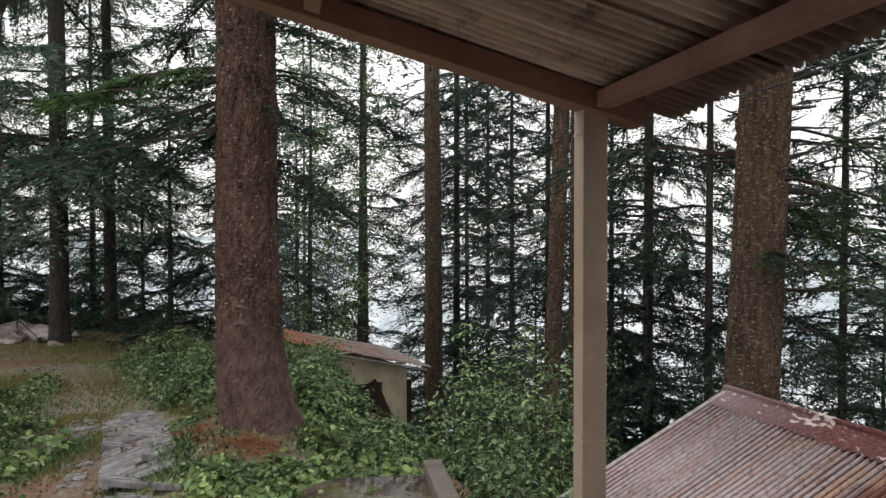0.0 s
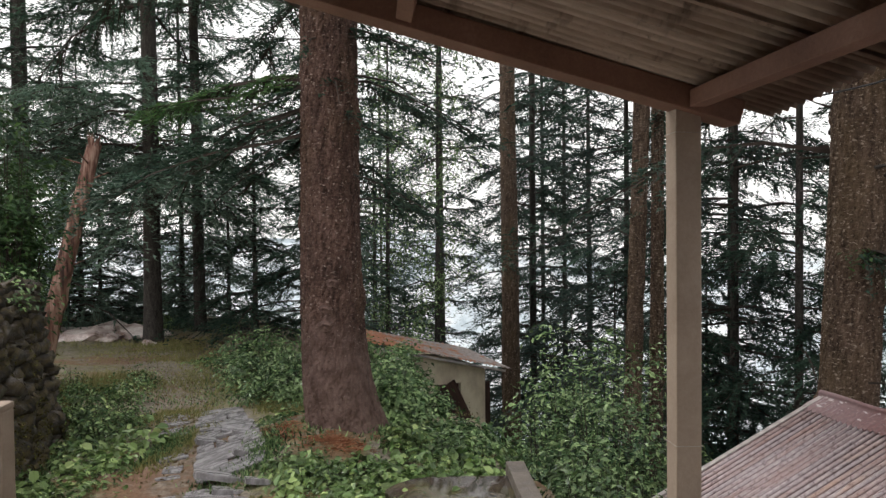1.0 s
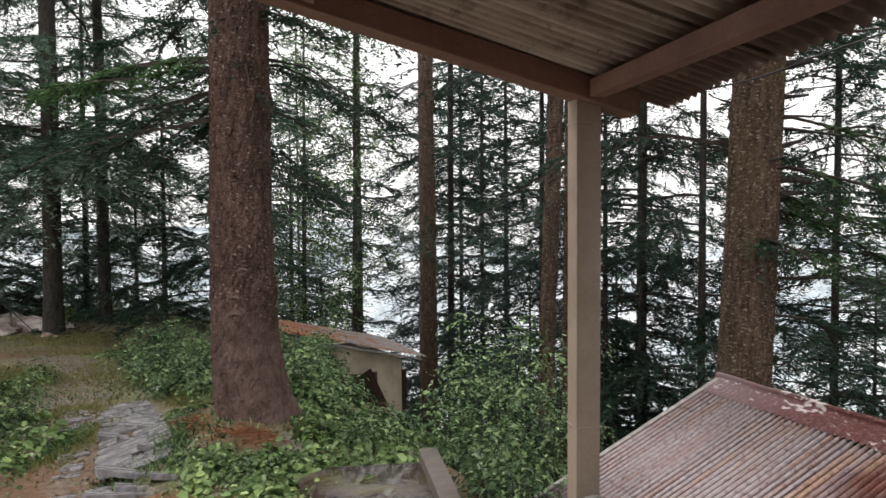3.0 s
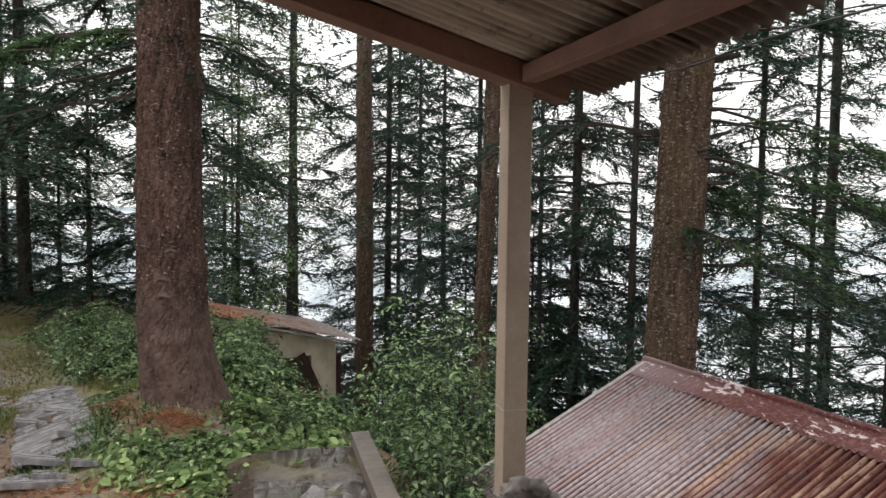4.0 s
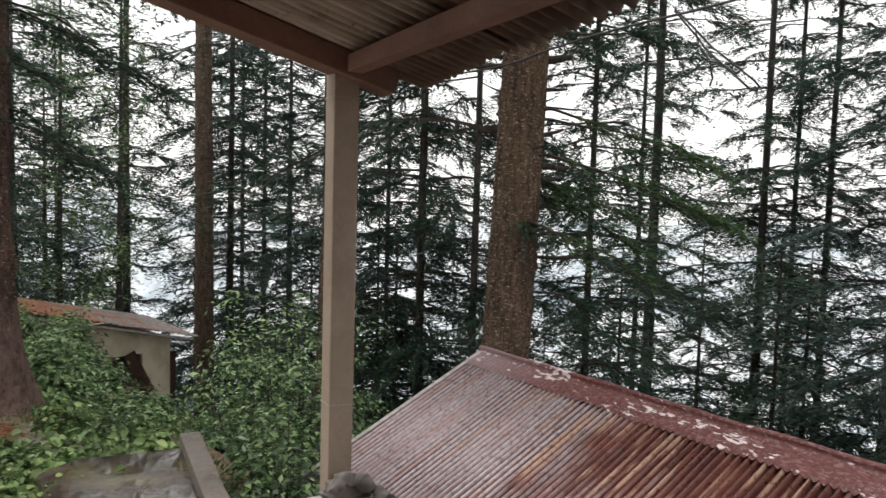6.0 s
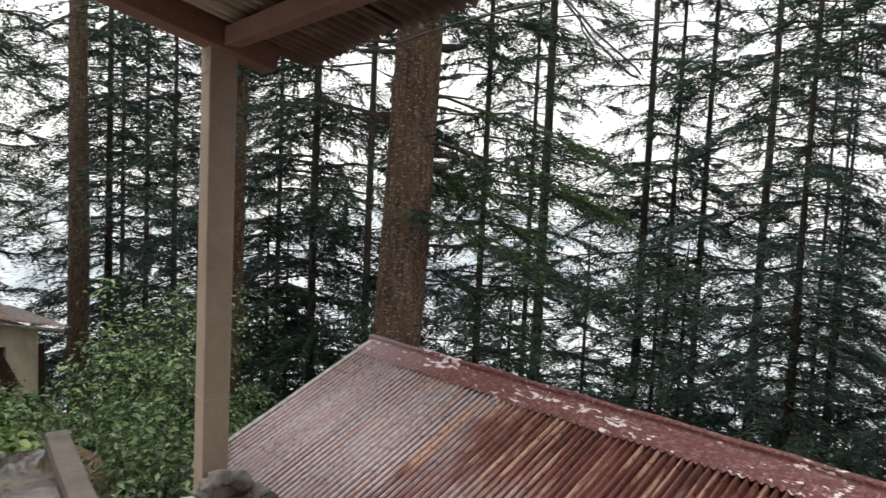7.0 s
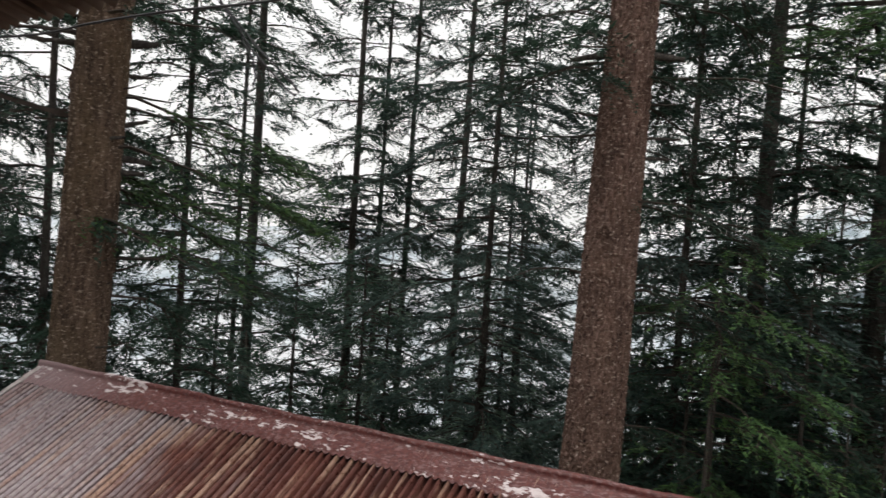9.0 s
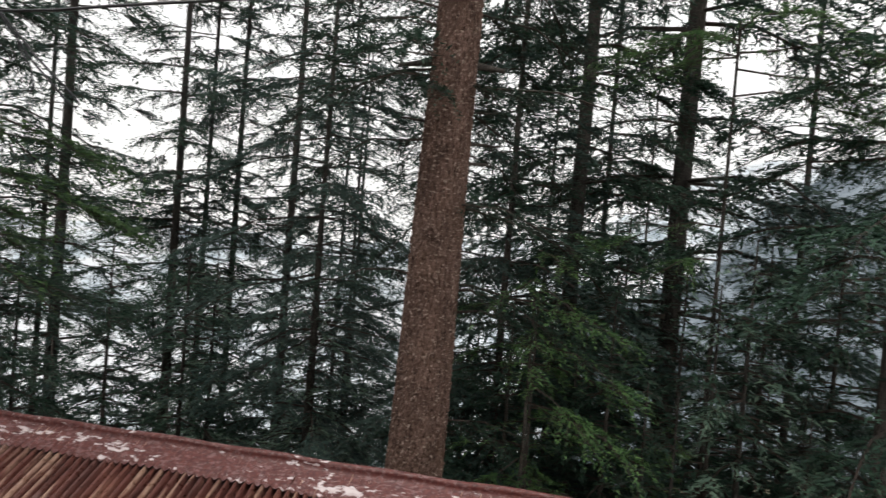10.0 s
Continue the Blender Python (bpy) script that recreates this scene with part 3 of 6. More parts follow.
def build_bundle():
    """A wet grey cloth thrown over a short pier beside the post, with a black cap at its end."""
    m = PORCH @ pose(0.05, 0.035, -1.97)
    pier = thing("pier", "low plastered kerb stone against the post, grey and stained", "pier", m)
    part("body", box(0.10, 0.15, 0.055, 0.012, 0.006, 3, 3), M_KERB, pier).matrix_basis = pose(0, 0, 0.45)
    cl = thing("cloth_bundle", "grey wet cloth bundle rolled over the pier", "cloth", m)
    pth = [(0.05, -0.11, 0.474), (0.05, -0.085, 0.488), (0.045, -0.04, 0.53), (0.055, 0.02, 0.525), (0.08, 0.07, 0.49), (0.10, 0.10, 0.455)]
    t = np.linspace(0, 5, 70)
    pp = np.stack([np.interp(t, range(6), [q[i] for q in pth]) for i in range(3)], -1)
    rr = 0.026 + 0.005 * np.sin(t * 4.3) + 0.003 * np.sin(t * 11)
    v, f = tube(pp, rr, 30)
    fold = np.sin(v[:, [1, 2, 0]] * 70 + 2 * np.sin(v[:, [2, 0, 1]] * 45)) + 0.5 * np.sin(v[:, [2, 0, 1]] * 160)
    v += 0.0055 * fold * [1, 1, 0.7]
    child("roll", mesh_of("roll", v, f, M_CLOTH, True), cl)
    cap = thing("black_cap", "round black cap with a maroon inside lying on the cloth", "cap", m @ pose(0.115, 0.115, 0.435, -35, 25, 0))
    bm = bmesh.new()
    bmesh.ops.create_uvsphere(bm, u_segments=24, v_segments=14, radius=0.05)
    for q in bm.verts:
        q.co.z *= 0.72
    part("crown", bm, M_BLACK, cap, smooth=True)
    bm = bmesh.new()
    bmesh.ops.create_cone(bm, cap_ends=True, segments=24, radius1=0.04, radius2=0.032, depth=0.025)
    part("lining", bm, M_MAROON, cap, "maroon lining").matrix_basis = pose(0.03, -0.03, -0.02, 20, 30, 0)


build_bundle()


# ---- the lower house with its rusting roof ----
TIP = Vector((2.43, 6.23, 0.10))
R = Vector((0.302, -0.953, 0)).normalized()     # along the ridge, towards the camera's side
D = Vector((-R.y, R.x, 0))                      # plan direction down the far slope
FALL = radians(25.5)
LOWER = Matrix(((R.x, D.x, 0, TIP.x), (R.y, D.y, 0, TIP.y), (0, 0, 1, TIP.z), (0, 0, 0, 1)))
LENGTH, RUN = 8.20, 1.95


def build_lower_house():
    house = thing("lower_house", "low outbuilding under a rusting corrugated zinc gable roof", "house", LOWER)
    for side in (1, -1):
        turn = Matrix.Rotation(-FALL * side, 4, 'X')
        for k in range(12):
            v, f = corrugated(0.72, RUN, pitch=0.053, depth=0.019, per=10 if side > 0 else 5, seed=40 + k, sag=0.003, rows=6 if side > 0 else 3, sharp=1.1)
            v *= [1, side, 1]
            v += [k * 0.689, 0, 0.0025 * (k % 2)]
            f = f[:, ::side]
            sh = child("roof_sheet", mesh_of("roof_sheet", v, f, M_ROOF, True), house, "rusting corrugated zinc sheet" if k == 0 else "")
            sh.matrix_basis = turn
    # ridge cap in overlapping lengths with a rolled crest
    x = -0.03
    cuts = [0.66, 1.03, 1.05, 1.04, 1.06, 1.05, 1.05, 1.05]
    for k, ln in enumerate(cuts):
        nx, prof = 110, []
        for q in (-0.20, -0.13, -0.06, -0.034):
            prof.append((q, -abs(q) * math.tan(FALL) + 0.021))
        for an in np.linspace(205, -25, 11):
            prof.append((0.023 * math.cos(radians(an)), 0.034 + 0.023 * math.sin(radians(an))))
        for q in (0.034, 0.06, 0.13, 0.20):
            prof.append((q, -abs(q) * math.tan(FALL) + 0.021))
        prof = np.array(prof)
        xs = np.linspace(x, x + ln + 0.06, nx)
        v = np.array([(xx, py, pz + 0.0035 * (k % 2) + (0.009 * math.cos(xx * 118.55) - 0.004) * (abs(py) > 0.19) + 0.003 * math.sin(xx * 9 + py * 30)) for xx in xs for py, pz in prof])
        n = len(prof)
        i = np.arange(nx - 1)[:, None] * n
        j = np.arange(n - 1)[None]
        f = np.stack([i + j, i + j + 1, i + n + j + 1, i + n + j], -1).reshape(-1, 4)
        child("ridge_cap", mesh_of("ridge_cap", v, f, M_CAP, True), house, "flaking maroon ridge cap with pale lichen patches")
        x += ln
    # gable walls, side walls, eaves boards
    half, low = RUN * math.cos(FALL) - 0.12, RUN * math.sin(FALL)
    for gx in (0.14, LENGTH - 0.25):
        bm = bmesh.new()
        pr = [(-half, -3.6), (half, -3.6), (half, -low + 0.02), (0, -0.06), (-half, -low + 0.02)]
        f0 = bm.faces.new([bm.verts.new((gx, y, z)) for y, z in pr])
        ex = bmesh.ops.extrude_face_region(bm, geom=[f0])
        bmesh.ops.translate(bm, vec=(0.15, 0, 0), verts=[q for q in ex["geom"] if isinstance(q, bmesh.types.BMVert)])
        bmesh.ops.recalc_face_normals(bm, faces=bm.faces)
        part("gable_wall", bm, M_PLASTER, house)
    for sy in (-half + 0.08, half - 0.08):
        part("side_wall", box(LENGTH - 0.7, 0.15, 2.7, 0.01), M_PLASTER, house).matrix_basis = pose(LENGTH / 2, sy, -3.6)
    for sy in (-1, 1):
        fl = part("edge_flashing", box(0.045, RUN, 0.012, 0.003), M_ZINC, house, "pale bent zinc edge strip")
        fl.matrix_basis = Matrix.Rotation(-FALL * sy, 4, 'X') @ pose(0.004, sy * RUN / 2, 0.010)
        b = part("barge_board", box(0.022, RUN, 0.09, 0.003), M_BEAM, house)
        b.matrix_basis = Matrix.Rotation(-FALL * sy, 4, 'X') @ pose(0.012, sy * RUN / 2, -0.105)


build_lower_house()


# ---- trees ----
def bough_arrays(rng, start, az, length, rise, droop, twig=0.42, step=0.055, size=(0.11, 0.022), stem=0.02, fill=1.0):
    """One bough: a bowed stem and flat sprays of needles to both sides. Returns stem pieces and needle triangles."""
    n = 5
    s = np.linspace(0, 1, n)
    side_bend = rng.normal(0, 0.12)
    d = np.array([math.cos(az), math.sin(az), 0])
    e = np.array([-d[1], d[0], 0])
    path = np.array(start) + (s * length)[:, None] * d + (side_bend * length * s ** 2)[:, None] * e
    path[:, 2] += length * (rise * s - droop * s ** 2.2) + 0.02 * length * np.sin(s * 9 + rng.uniform(0, 6))
    st = tube(path, np.maximum(stem * (1 - s) ** 0.8, 0.004), 3)
    # twigs
    nt = max(6, int(length / 0.13 * fill))
    knot = np.sort(rng.uniform(0.12, 1.0, max(4, nt // 5)))      # side shoots leave the bough in bunches
    ts = np.sort(np.clip(knot[rng.integers(0, len(knot), nt)] + rng.normal(0, 0.03, nt), 0.08, 1.0))
    sg = np.where(np.arange(nt) % 2, 1.0, -1.0)
    root = np.stack([np.interp(ts, s, path[:, i]) for i in range(3)], -1)
    tl = (twig * length * (0.18 + 0.95 * np.sin(np.clip(ts, 0, 1) * 2.75)) * rng.uniform(0.45, 1.15, nt)).clip(0.12, 1.5)
    ang = rng.uniform(0.6, 1.15, nt) * (1 - 0.55 * ts)
    td = np.cos(ang)[:, None] * d + (sg * np.sin(ang))[:, None] * e
    td[:, 2] += rng.normal(-0.06, 0.07, nt)
    # needle tufts along the twigs
    k = np.maximum(3, (tl / step).astype(int))
    idx = np.repeat(np.arange(nt), k)
    u = np.concatenate([np.linspace(0.08, 1, q) for q in k])
    p = root[idx] + (u * tl[idx])[:, None] * td[idx]
    p[:, 2] -= (u ** 1.8) * tl[idx] * rng.uniform(0.12, 0.75, nt)[idx]
    p += rng.normal(0, 0.018, p.shape)
    nd = td[idx] + rng.normal(0, 0.6, p.shape) * [1, 1, 0.35]
    nd[:, 2] -= 0.15
    nd /= np.linalg.norm(nd, axis=1)[:, None]
    w = np.cross(nd, rng.normal(0, 0.35, p.shape) + [0, 0, 1.0])
    w /= np.linalg.norm(w, axis=1)[:, None] + 1e-6
    ln = rng.uniform(0.6, 1.3, len(p))[:, None] * size[0]
    wd = rng.uniform(0.6, 1.3, len(p))[:, None] * size[1]
    tri = np.stack([p - nd * ln * 0.3 - w * wd, p - nd * ln * 0.3 + w * wd, p + nd * ln * 0.7], 1)
    # twig stems, as slim triangles
    tip = root + td * tl[:, None]
    tip[:, 2] -= tl * 0.38
    wv = np.cross(td, [0, 0, 1.0]) * 0.008
    tws = np.stack([root - wv, root + wv, tip], 1)
    return st, tri, tws


def tri_mesh(name, tris, mat):
    t = np.concatenate(tris)
    return mesh_of(name, t.reshape(-1, 3), np.arange(len(t) * 3).reshape(-1, 3), mat)


def branchwork(stems, twigs):
    v, f = joined(stems)
    tv = np.concatenate(twigs)
    f3 = np.concatenate([f[:, [0, 1, 2]], f[:, [0, 2, 3]]])
    return mesh_of("branchwork", np.concatenate([v, tv.reshape(-1, 3)]), np.concatenate([f3, np.arange(len(tv) * 3).reshape(-1, 3) + len(v)]), M_TWIG)


def crown_meshes(seed, height, start, spread, whorls, per, size, step, droop=(0.16, 0.46), rise=(-0.06, 0.16), taper=0.75, fill=1.0, mat=None, gaps=0.15):
    """The boughs of one deodar, tiered round a trunk that stands at the origin."""
    rng = np.random.default_rng(seed)
    stems, needles, twigs = [], [], []
    for k in range(whorls):
        h = start + (height - start) * (k + rng.uniform(0, 0.8)) / whorls
        if rng.random() < gaps:
            continue
        reach = spread * (1 - taper * (h - start) / (height - start)) * rng.uniform(0.7, 1.1)
        a0 = rng.uniform(0, 6.28)
        for q in range(per + (rng.random() < 0.4)):
            az = a0 + q * 6.28 / per + rng.normal(0, 0.35)
            ln = max(0.5, reach * rng.uniform(0.5, 1.1))
            st, tr, tw = bough_arrays(rng, (0, 0, h + rng.normal(0, 0.12)), az, ln, rng.uniform(*rise), rng.uniform(*droop), size=size, step=step, stem=0.012 + 0.008 * ln, fill=fill)
            stems.append(st)
            needles.append(tr)
            twigs.append(tw)
    return branchwork(stems, twigs), tri_mesh("needles", needles, mat or M_NEEDLE)


def plates(u, v, seed, nu):
    """Irregular bark plates: nu cells round the trunk, v counted in cells. Returns how deep inside its plate a point lies, and the plate's own number from 0 to 1."""
    rng = np.random.default_rng(seed)
    px, py, own = (rng.random((nu, 512)) for _ in range(3))
    iu, iv = np.floor(u).astype(int), np.floor(v).astype(int)
    f1, f2, num = np.full(u.shape, 9.0), np.full(u.shape, 9.0), np.zeros(u.shape)
    for du in (-1, 0, 1):
        for dv in (-1, 0, 1):
            a, b = (iu + du) % nu, (iv + dv) % 512
            d = np.hypot(iu + du + px[a, b] - u, iv + dv + py[a, b] - v)
            near = d < f1
            f2 = np.where(near, f1, np.minimum(f2, d))
            num = np.where(near, own[a, b], num)
            f1 = np.where(near, d, f1)
    return smooth01((f2 - f1) / 0.28), num


def trunk_mesh(seed, height, r0, flare=0.35, lean=(0, 0), sides=20, rows=30, top=0.35, mat=None, knots=0, lump=0.035, fine=None, plate=(0.075, 0.17), depth=0.016, sweep=(0, 0)):
    """A tapered trunk with a root flare, slight bends and burrs; between the heights in fine its bark is cut into plates."""
    rng = np.random.default_rng(seed)
    z = height * (np.linspace(0, 1, rows) ** 1.5)
    if fine:
        z = np.concatenate([np.linspace(0, fine[0], 8)[:-1] if fine[0] > 0 else [], np.linspace(fine[0], fine[1], rows), np.linspace(fine[1], height, 12)[1:]])
        rows = len(z)
    an = np.linspace(0, 2 * np.pi, sides, endpoint=False)
    zz, aa = np.meshgrid(z, an, indexing="ij")
    r = r0 * (1 - (1 - top) * zz / height) * (1 + flare * np.exp(-zz / (2.0 * r0)) + 0.25 * flare * np.exp(-zz / (0.8 * r0)) * np.cos(5 * aa + rng.uniform(0, 6)))
    for q in range(5):
        r = r * (1 + lump * rng.uniform(0.3, 1) * np.sin((q + 1) * aa + rng.uniform(0, 6) + 0.6 * zz * rng.uniform(-1, 1)))
    for q in range(knots):
        ka, kz, kr = rng.uniform(0, 6.28), rng.uniform(0.6, 4.5) + (fine[0] if fine else 0), rng.uniform(0.05, 0.10)
        da = np.angle(np.exp(1j * (aa - ka))) * r0
        dd = (da ** 2 + (zz - kz) ** 2) / kr ** 2
        r = r + 0.55 * kr * np.exp(-dd) - 0.5 * kr * np.exp(-dd * 7)
    if fine:
        nu = max(6, int(6.28 * r0 / plate[0]))
        wob = 0.5 * np.sin(zz * 4.1 + 2 * np.sin(2 * aa)) + 0.35 * np.sin(zz * 9.7 + 3 * aa)
        deep, own = plates(aa / 6.2832 * nu + wob, zz / plate[1] + 0.5 * np.sin(5 * aa) + 0.4 * np.sin(11 * aa + 1), seed, nu)
        deep2, own2 = plates(aa / 6.2832 * nu * 2 + wob, zz / plate[1] * 2.3 + 0.6 * np.sin(7 * aa), seed + 1, nu * 2)
        r = r + depth * (deep - 1 + 0.7 * own + 0.35 * (deep2 - 1) + 0.45 * own2)
    cx = lean[0] * zz + 0.03 * r0 * np.sin(zz * 0.9 + rng.uniform(0, 6)) + sweep[0] * np.exp(-zz / 0.55)
    cy = lean[1] * zz + 0.03 * r0 * np.sin(zz * 0.7 + rng.uniform(0, 6)) + sweep[1] * np.exp(-zz / 0.55)
    v = np.stack([cx + r * np.cos(aa), cy + r * np.sin(aa), zz], -1).reshape(-1, 3)
    i = np.arange(rows - 1)[:, None] * sides
    j = np.arange(sides)[None]
    k = (j + 1) % sides
    f = np.stack([i + j, i + k, i + sides + k, i + sides + j], -1).reshape(-1, 4)
    return mesh_of("trunk", v, f, mat or M_BARK, not fine)


TREE_LABEL = "tall dark-green deodar cedar with tiers of drooping boughs"


def plant(x, y, trunk, crown, scale=1.0, turn=0.0, z=None, label=TREE_LABEL, sunk=0.15, name="deodar_tree", group="forest deodars"):
    t = thing(name, label, "tree", None, group)
    t.location = (x, y, (gz(x, y) if z is None else z) - sunk)
    t.rotation_euler = (0, 0, turn)
    t.scale = (scale, scale, scale)
    child("trunk", trunk, t)
    if crown:
        for nm, me in zip(("branchwork", "foliage"), crown):
            tagged(child(nm, me, t), kind="stuff")
    return t


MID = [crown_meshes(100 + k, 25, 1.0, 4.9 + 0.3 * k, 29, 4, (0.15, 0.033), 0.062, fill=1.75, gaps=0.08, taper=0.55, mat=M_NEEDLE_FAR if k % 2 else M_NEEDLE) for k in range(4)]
HIGH = [crown_meshes(150 + k, 25, 4.5, 4.8, 23, 4, (0.12, 0.025), 0.044, fill=1.8, gaps=0.08, taper=0.6, mat=M_NEEDLE_MISTY) for k in range(2)]
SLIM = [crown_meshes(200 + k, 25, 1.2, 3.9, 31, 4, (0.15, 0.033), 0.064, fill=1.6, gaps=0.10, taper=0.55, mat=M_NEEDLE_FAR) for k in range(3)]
YOUNG = [crown_meshes(300 + k, 7.5, 0.3, 3.2, 14, 5, (0.17, 0.027), 0.060, taper=0.85, gaps=0.03, fill=1.6) for k in range(3)]
YOUNG_FRESH = crown_meshes(350, 7.5, 0.3, 3.0, 14, 5, (0.15, 0.022), 0.050, taper=0.85, gaps=0.03, fill=1.5, mat=M_NEEDLE_FRESH)
YOUNG_PALE = [crown_meshes(360 + k, 7.5, 0.3, 3.2, 14, 5, (0.17, 0.025), 0.060, taper=0.8, gaps=0.03, fill=1.5, mat=M_NEEDLE_MISTY) for k in range(2)]
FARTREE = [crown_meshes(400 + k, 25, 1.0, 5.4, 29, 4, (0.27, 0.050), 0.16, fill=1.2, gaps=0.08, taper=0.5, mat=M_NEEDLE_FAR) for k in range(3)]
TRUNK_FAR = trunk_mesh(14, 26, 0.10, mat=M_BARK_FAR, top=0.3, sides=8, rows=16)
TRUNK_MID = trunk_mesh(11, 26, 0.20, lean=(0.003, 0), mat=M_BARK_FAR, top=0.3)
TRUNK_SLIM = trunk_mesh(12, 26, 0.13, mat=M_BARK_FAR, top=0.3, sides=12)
TRUNK_YOUNG = trunk_mesh(13, 7.7, 0.08, mat=M_BARK_FAR, top=0.15, sides=10, rows=14)


# ---- the great trunks close by ----
def great_tree(x, y, dia, seed, lean, label, bark=None, height=24, knots=8, flare=0.5, sides=120, rows=190, **shape):
    t = thing("deodar_tree", label, "tree", None, "great deodars")
    t.location = (x, y, gz(x, y) - 0.2)
    child("trunk", trunk_mesh(seed, height, dia / 2, flare, lean, sides, rows, 0.45, bark, knots, 0.02, **shape), t, "rough reddish-brown furrowed bark")
    return t


big = great_tree(-1.915, 7.12, 0.60, 21, (0.0, 0), "massive old deodar with reddish furrowed bark and a flared foot", flare=0.40, bark=M_BARK_OLD, fine=(0, 5.2), plate=(0.06, 0.15), depth=0.014, sweep=(0.165, 0), knots=12)
def knot(tree, x, y, z, turn, wide, tall):
    """An old branch scar: a swollen lip that overhangs a small hollow."""
    bm = bmesh.new()
    rings = []
    for r, h in ((1.5, -0.30), (1.15, 0.10), (0.85, 0.42), (0.6, 0.36), (0.4, 0.10), (0.15, 0.02)):
        ring = []
        for q in range(18):
            w = q / 18 * math.tau
            brow = 0.75 + 0.45 * math.sin(w)
            bump = 1 + 0.22 * noise.noise(Vector((math.cos(w) * 2, math.sin(w) * 2, r * 3 + x)))
            ring.append(bm.verts.new((r * wide * math.cos(w) * bump, -1.5 * h * wide * brow, r * tall * math.sin(w) * bump - (0.30 * tall if h > 0.3 and math.sin(w) > 0 else 0))))
        rings.append(ring)
    for a, b in zip(rings, rings[1:]):
        for q in range(18):
            bm.faces.new((a[q], a[(q + 1) % 18], b[(q + 1) % 18], b[q]))
    bm.faces.new(rings[-1])
    bmesh.ops.recalc_face_normals(bm, faces=bm.faces)
    for fc in bm.faces:
        fc.smooth = True
    ob = part("knot", bm, M_BARK_OLD, tree, "swollen scar of a fallen branch")
    ob.matrix_basis = tree.matrix_basis.inverted() @ pose(x, y, z, 0, 0, turn)


knot(big, -1.905, 6.815, 0.760, 2, 0.048, 0.034)
knot(big, -1.895, 6.802, 0.605, 4, 0.056, 0.038)
knot(big, -1.825, 6.830, 1.020, 14, 0.046, 0.030)
right_tree = great_tree(3.05, 7.66, 0.59, 22, (0.036, -0.016), "tall straight deodar trunk standing behind the rusting roof", flare=0.25, fine=(3.0, 9.0), plate=(0.045, 0.075), depth=0.011)
t4_tree = great_tree(10.60, 6.10, 1.0, 23, (0.012, -0.018), "thick scaly-barked deodar trunk beyond the rusting roof", flare=0.3, bark=M_BARK_SCALY, fine=(4.0, 14.0), plate=(0.085, 0.085), depth=0.024)
twin_a = great_tree(1.72, 12.38, 0.30, 24, (0.032, -0.006), "slender deodar growing close beside its twin", flare=0.2, knots=14, sides=40, rows=70, fine=(1, 11), plate=(0.08, 0.2), depth=0.02)
twin_b = great_tree(2.26, 12.75, 0.24, 25, (0.008, 0), "slender deodar twin, darker trunk", flare=0.2, knots=14, sides=40, rows=70, fine=(1, 11), plate=(0.08, 0.2), depth=0.02)
def stub(tree, x, y, z, dx, dy, dz, length, thick, seed):
    """A bare broken branch that leaves the trunk at (x, y, z)."""
    rng = np.random.default_rng(seed)
    s = np.linspace(0, 1, 7)[:, None]
    way = np.array([dx, dy, dz], float)
    way /= np.linalg.norm(way)
    path = np.array([x, y, z]) + way * (s * (length + 0.18) - 0.06) + np.array([0, 0, 0.22 * length * rng.uniform(-1, 1)]) * s ** 2 + rng.normal(0, 0.02 * length, (7, 3)) * s
    v, f = tube(path, thick * (1.25 - 0.6 * s[:, 0]) * rng.uniform(0.85, 1.15, 7), 8)
    child("dead_branch", mesh_of("dead_branch", v, f, M_BARK_FAR, True), tree).matrix_basis = tree.matrix_basis.inverted()


for x, y, z, dx, dy, dz, length, thick in (
        (3.07, 7.64, 3.06, -0.93, 0.37, 0.10, 0.42, 0.022), (3.07, 7.64, 2.96, -0.93, 0.3, -0.08, 0.30, 0.026), (3.47, 7.47, 3.02, 0.93, -0.37, 0.05, 0.20, 0.045),
        (3.48, 7.46, 2.70, 0.93, -0.3, 0.1, 0.16, 0.022), (3.48, 7.46, 2.52, 0.9, -0.5, -0.1, 0.34, 0.012),
        (3.47, 7.46, 2.20, 0.93, -0.3, 0.2, 0.14, 0.026), (3.46, 7.43, 2.02, 0.93, -0.37, -0.25, 0.45, 0.018), (3.46, 7.46, 1.88, 0.93, -0.37, 0.0, 0.20, 0.034), (3.45, 7.45, 1.74, 0.93, -0.37, -0.1, 0.15, 0.030),
        (3.30, 7.34, 2.05, 0.5, -0.8, 0.1, 0.08, 0.020), (3.46, 7.46, 1.45, 0.93, -0.37, -0.2, 0.22, 0.012), (3.05, 7.65, 2.2, -0.93, 0.37, -0.1, 0.16, 0.014)):
    stub(right_tree, x, y, z, dx, dy, dz, length, thick, int(z * 100))
for x, y, z, dx, dy, dz, length, thick in (
        (10.58, 6.16, 4.25, -0.5, 0.866, 0.0, 0.5, 0.05), (10.87, 5.68, 4.25, 0.5, -0.866, 0.05, 0.45, 0.06), (10.86, 5.68, 2.95, 0.5, -0.866, 0.15, 0.5, 0.025),
        (10.85, 5.68, 2.65, 0.5, -0.866, 0.05, 0.35, 0.030), (10.86, 5.68, 3.5, 0.5, -0.866, -0.1, 0.4, 0.02), (10.57, 6.18, 3.3, -0.5, 0.866, -0.1, 0.35, 0.02)):
    stub(t4_tree, x, y, z, dx, dy, dz, length, thick, int(z * 100))
knotty = great_tree(-0.26, 20.8, 0.56, 26, (-0.004, 0), "brown-barked deodar with old knots behind the shed", flare=0.2, knots=14, sides=40, rows=80, fine=(3, 15), plate=(0.1, 0.25), depth=0.02)


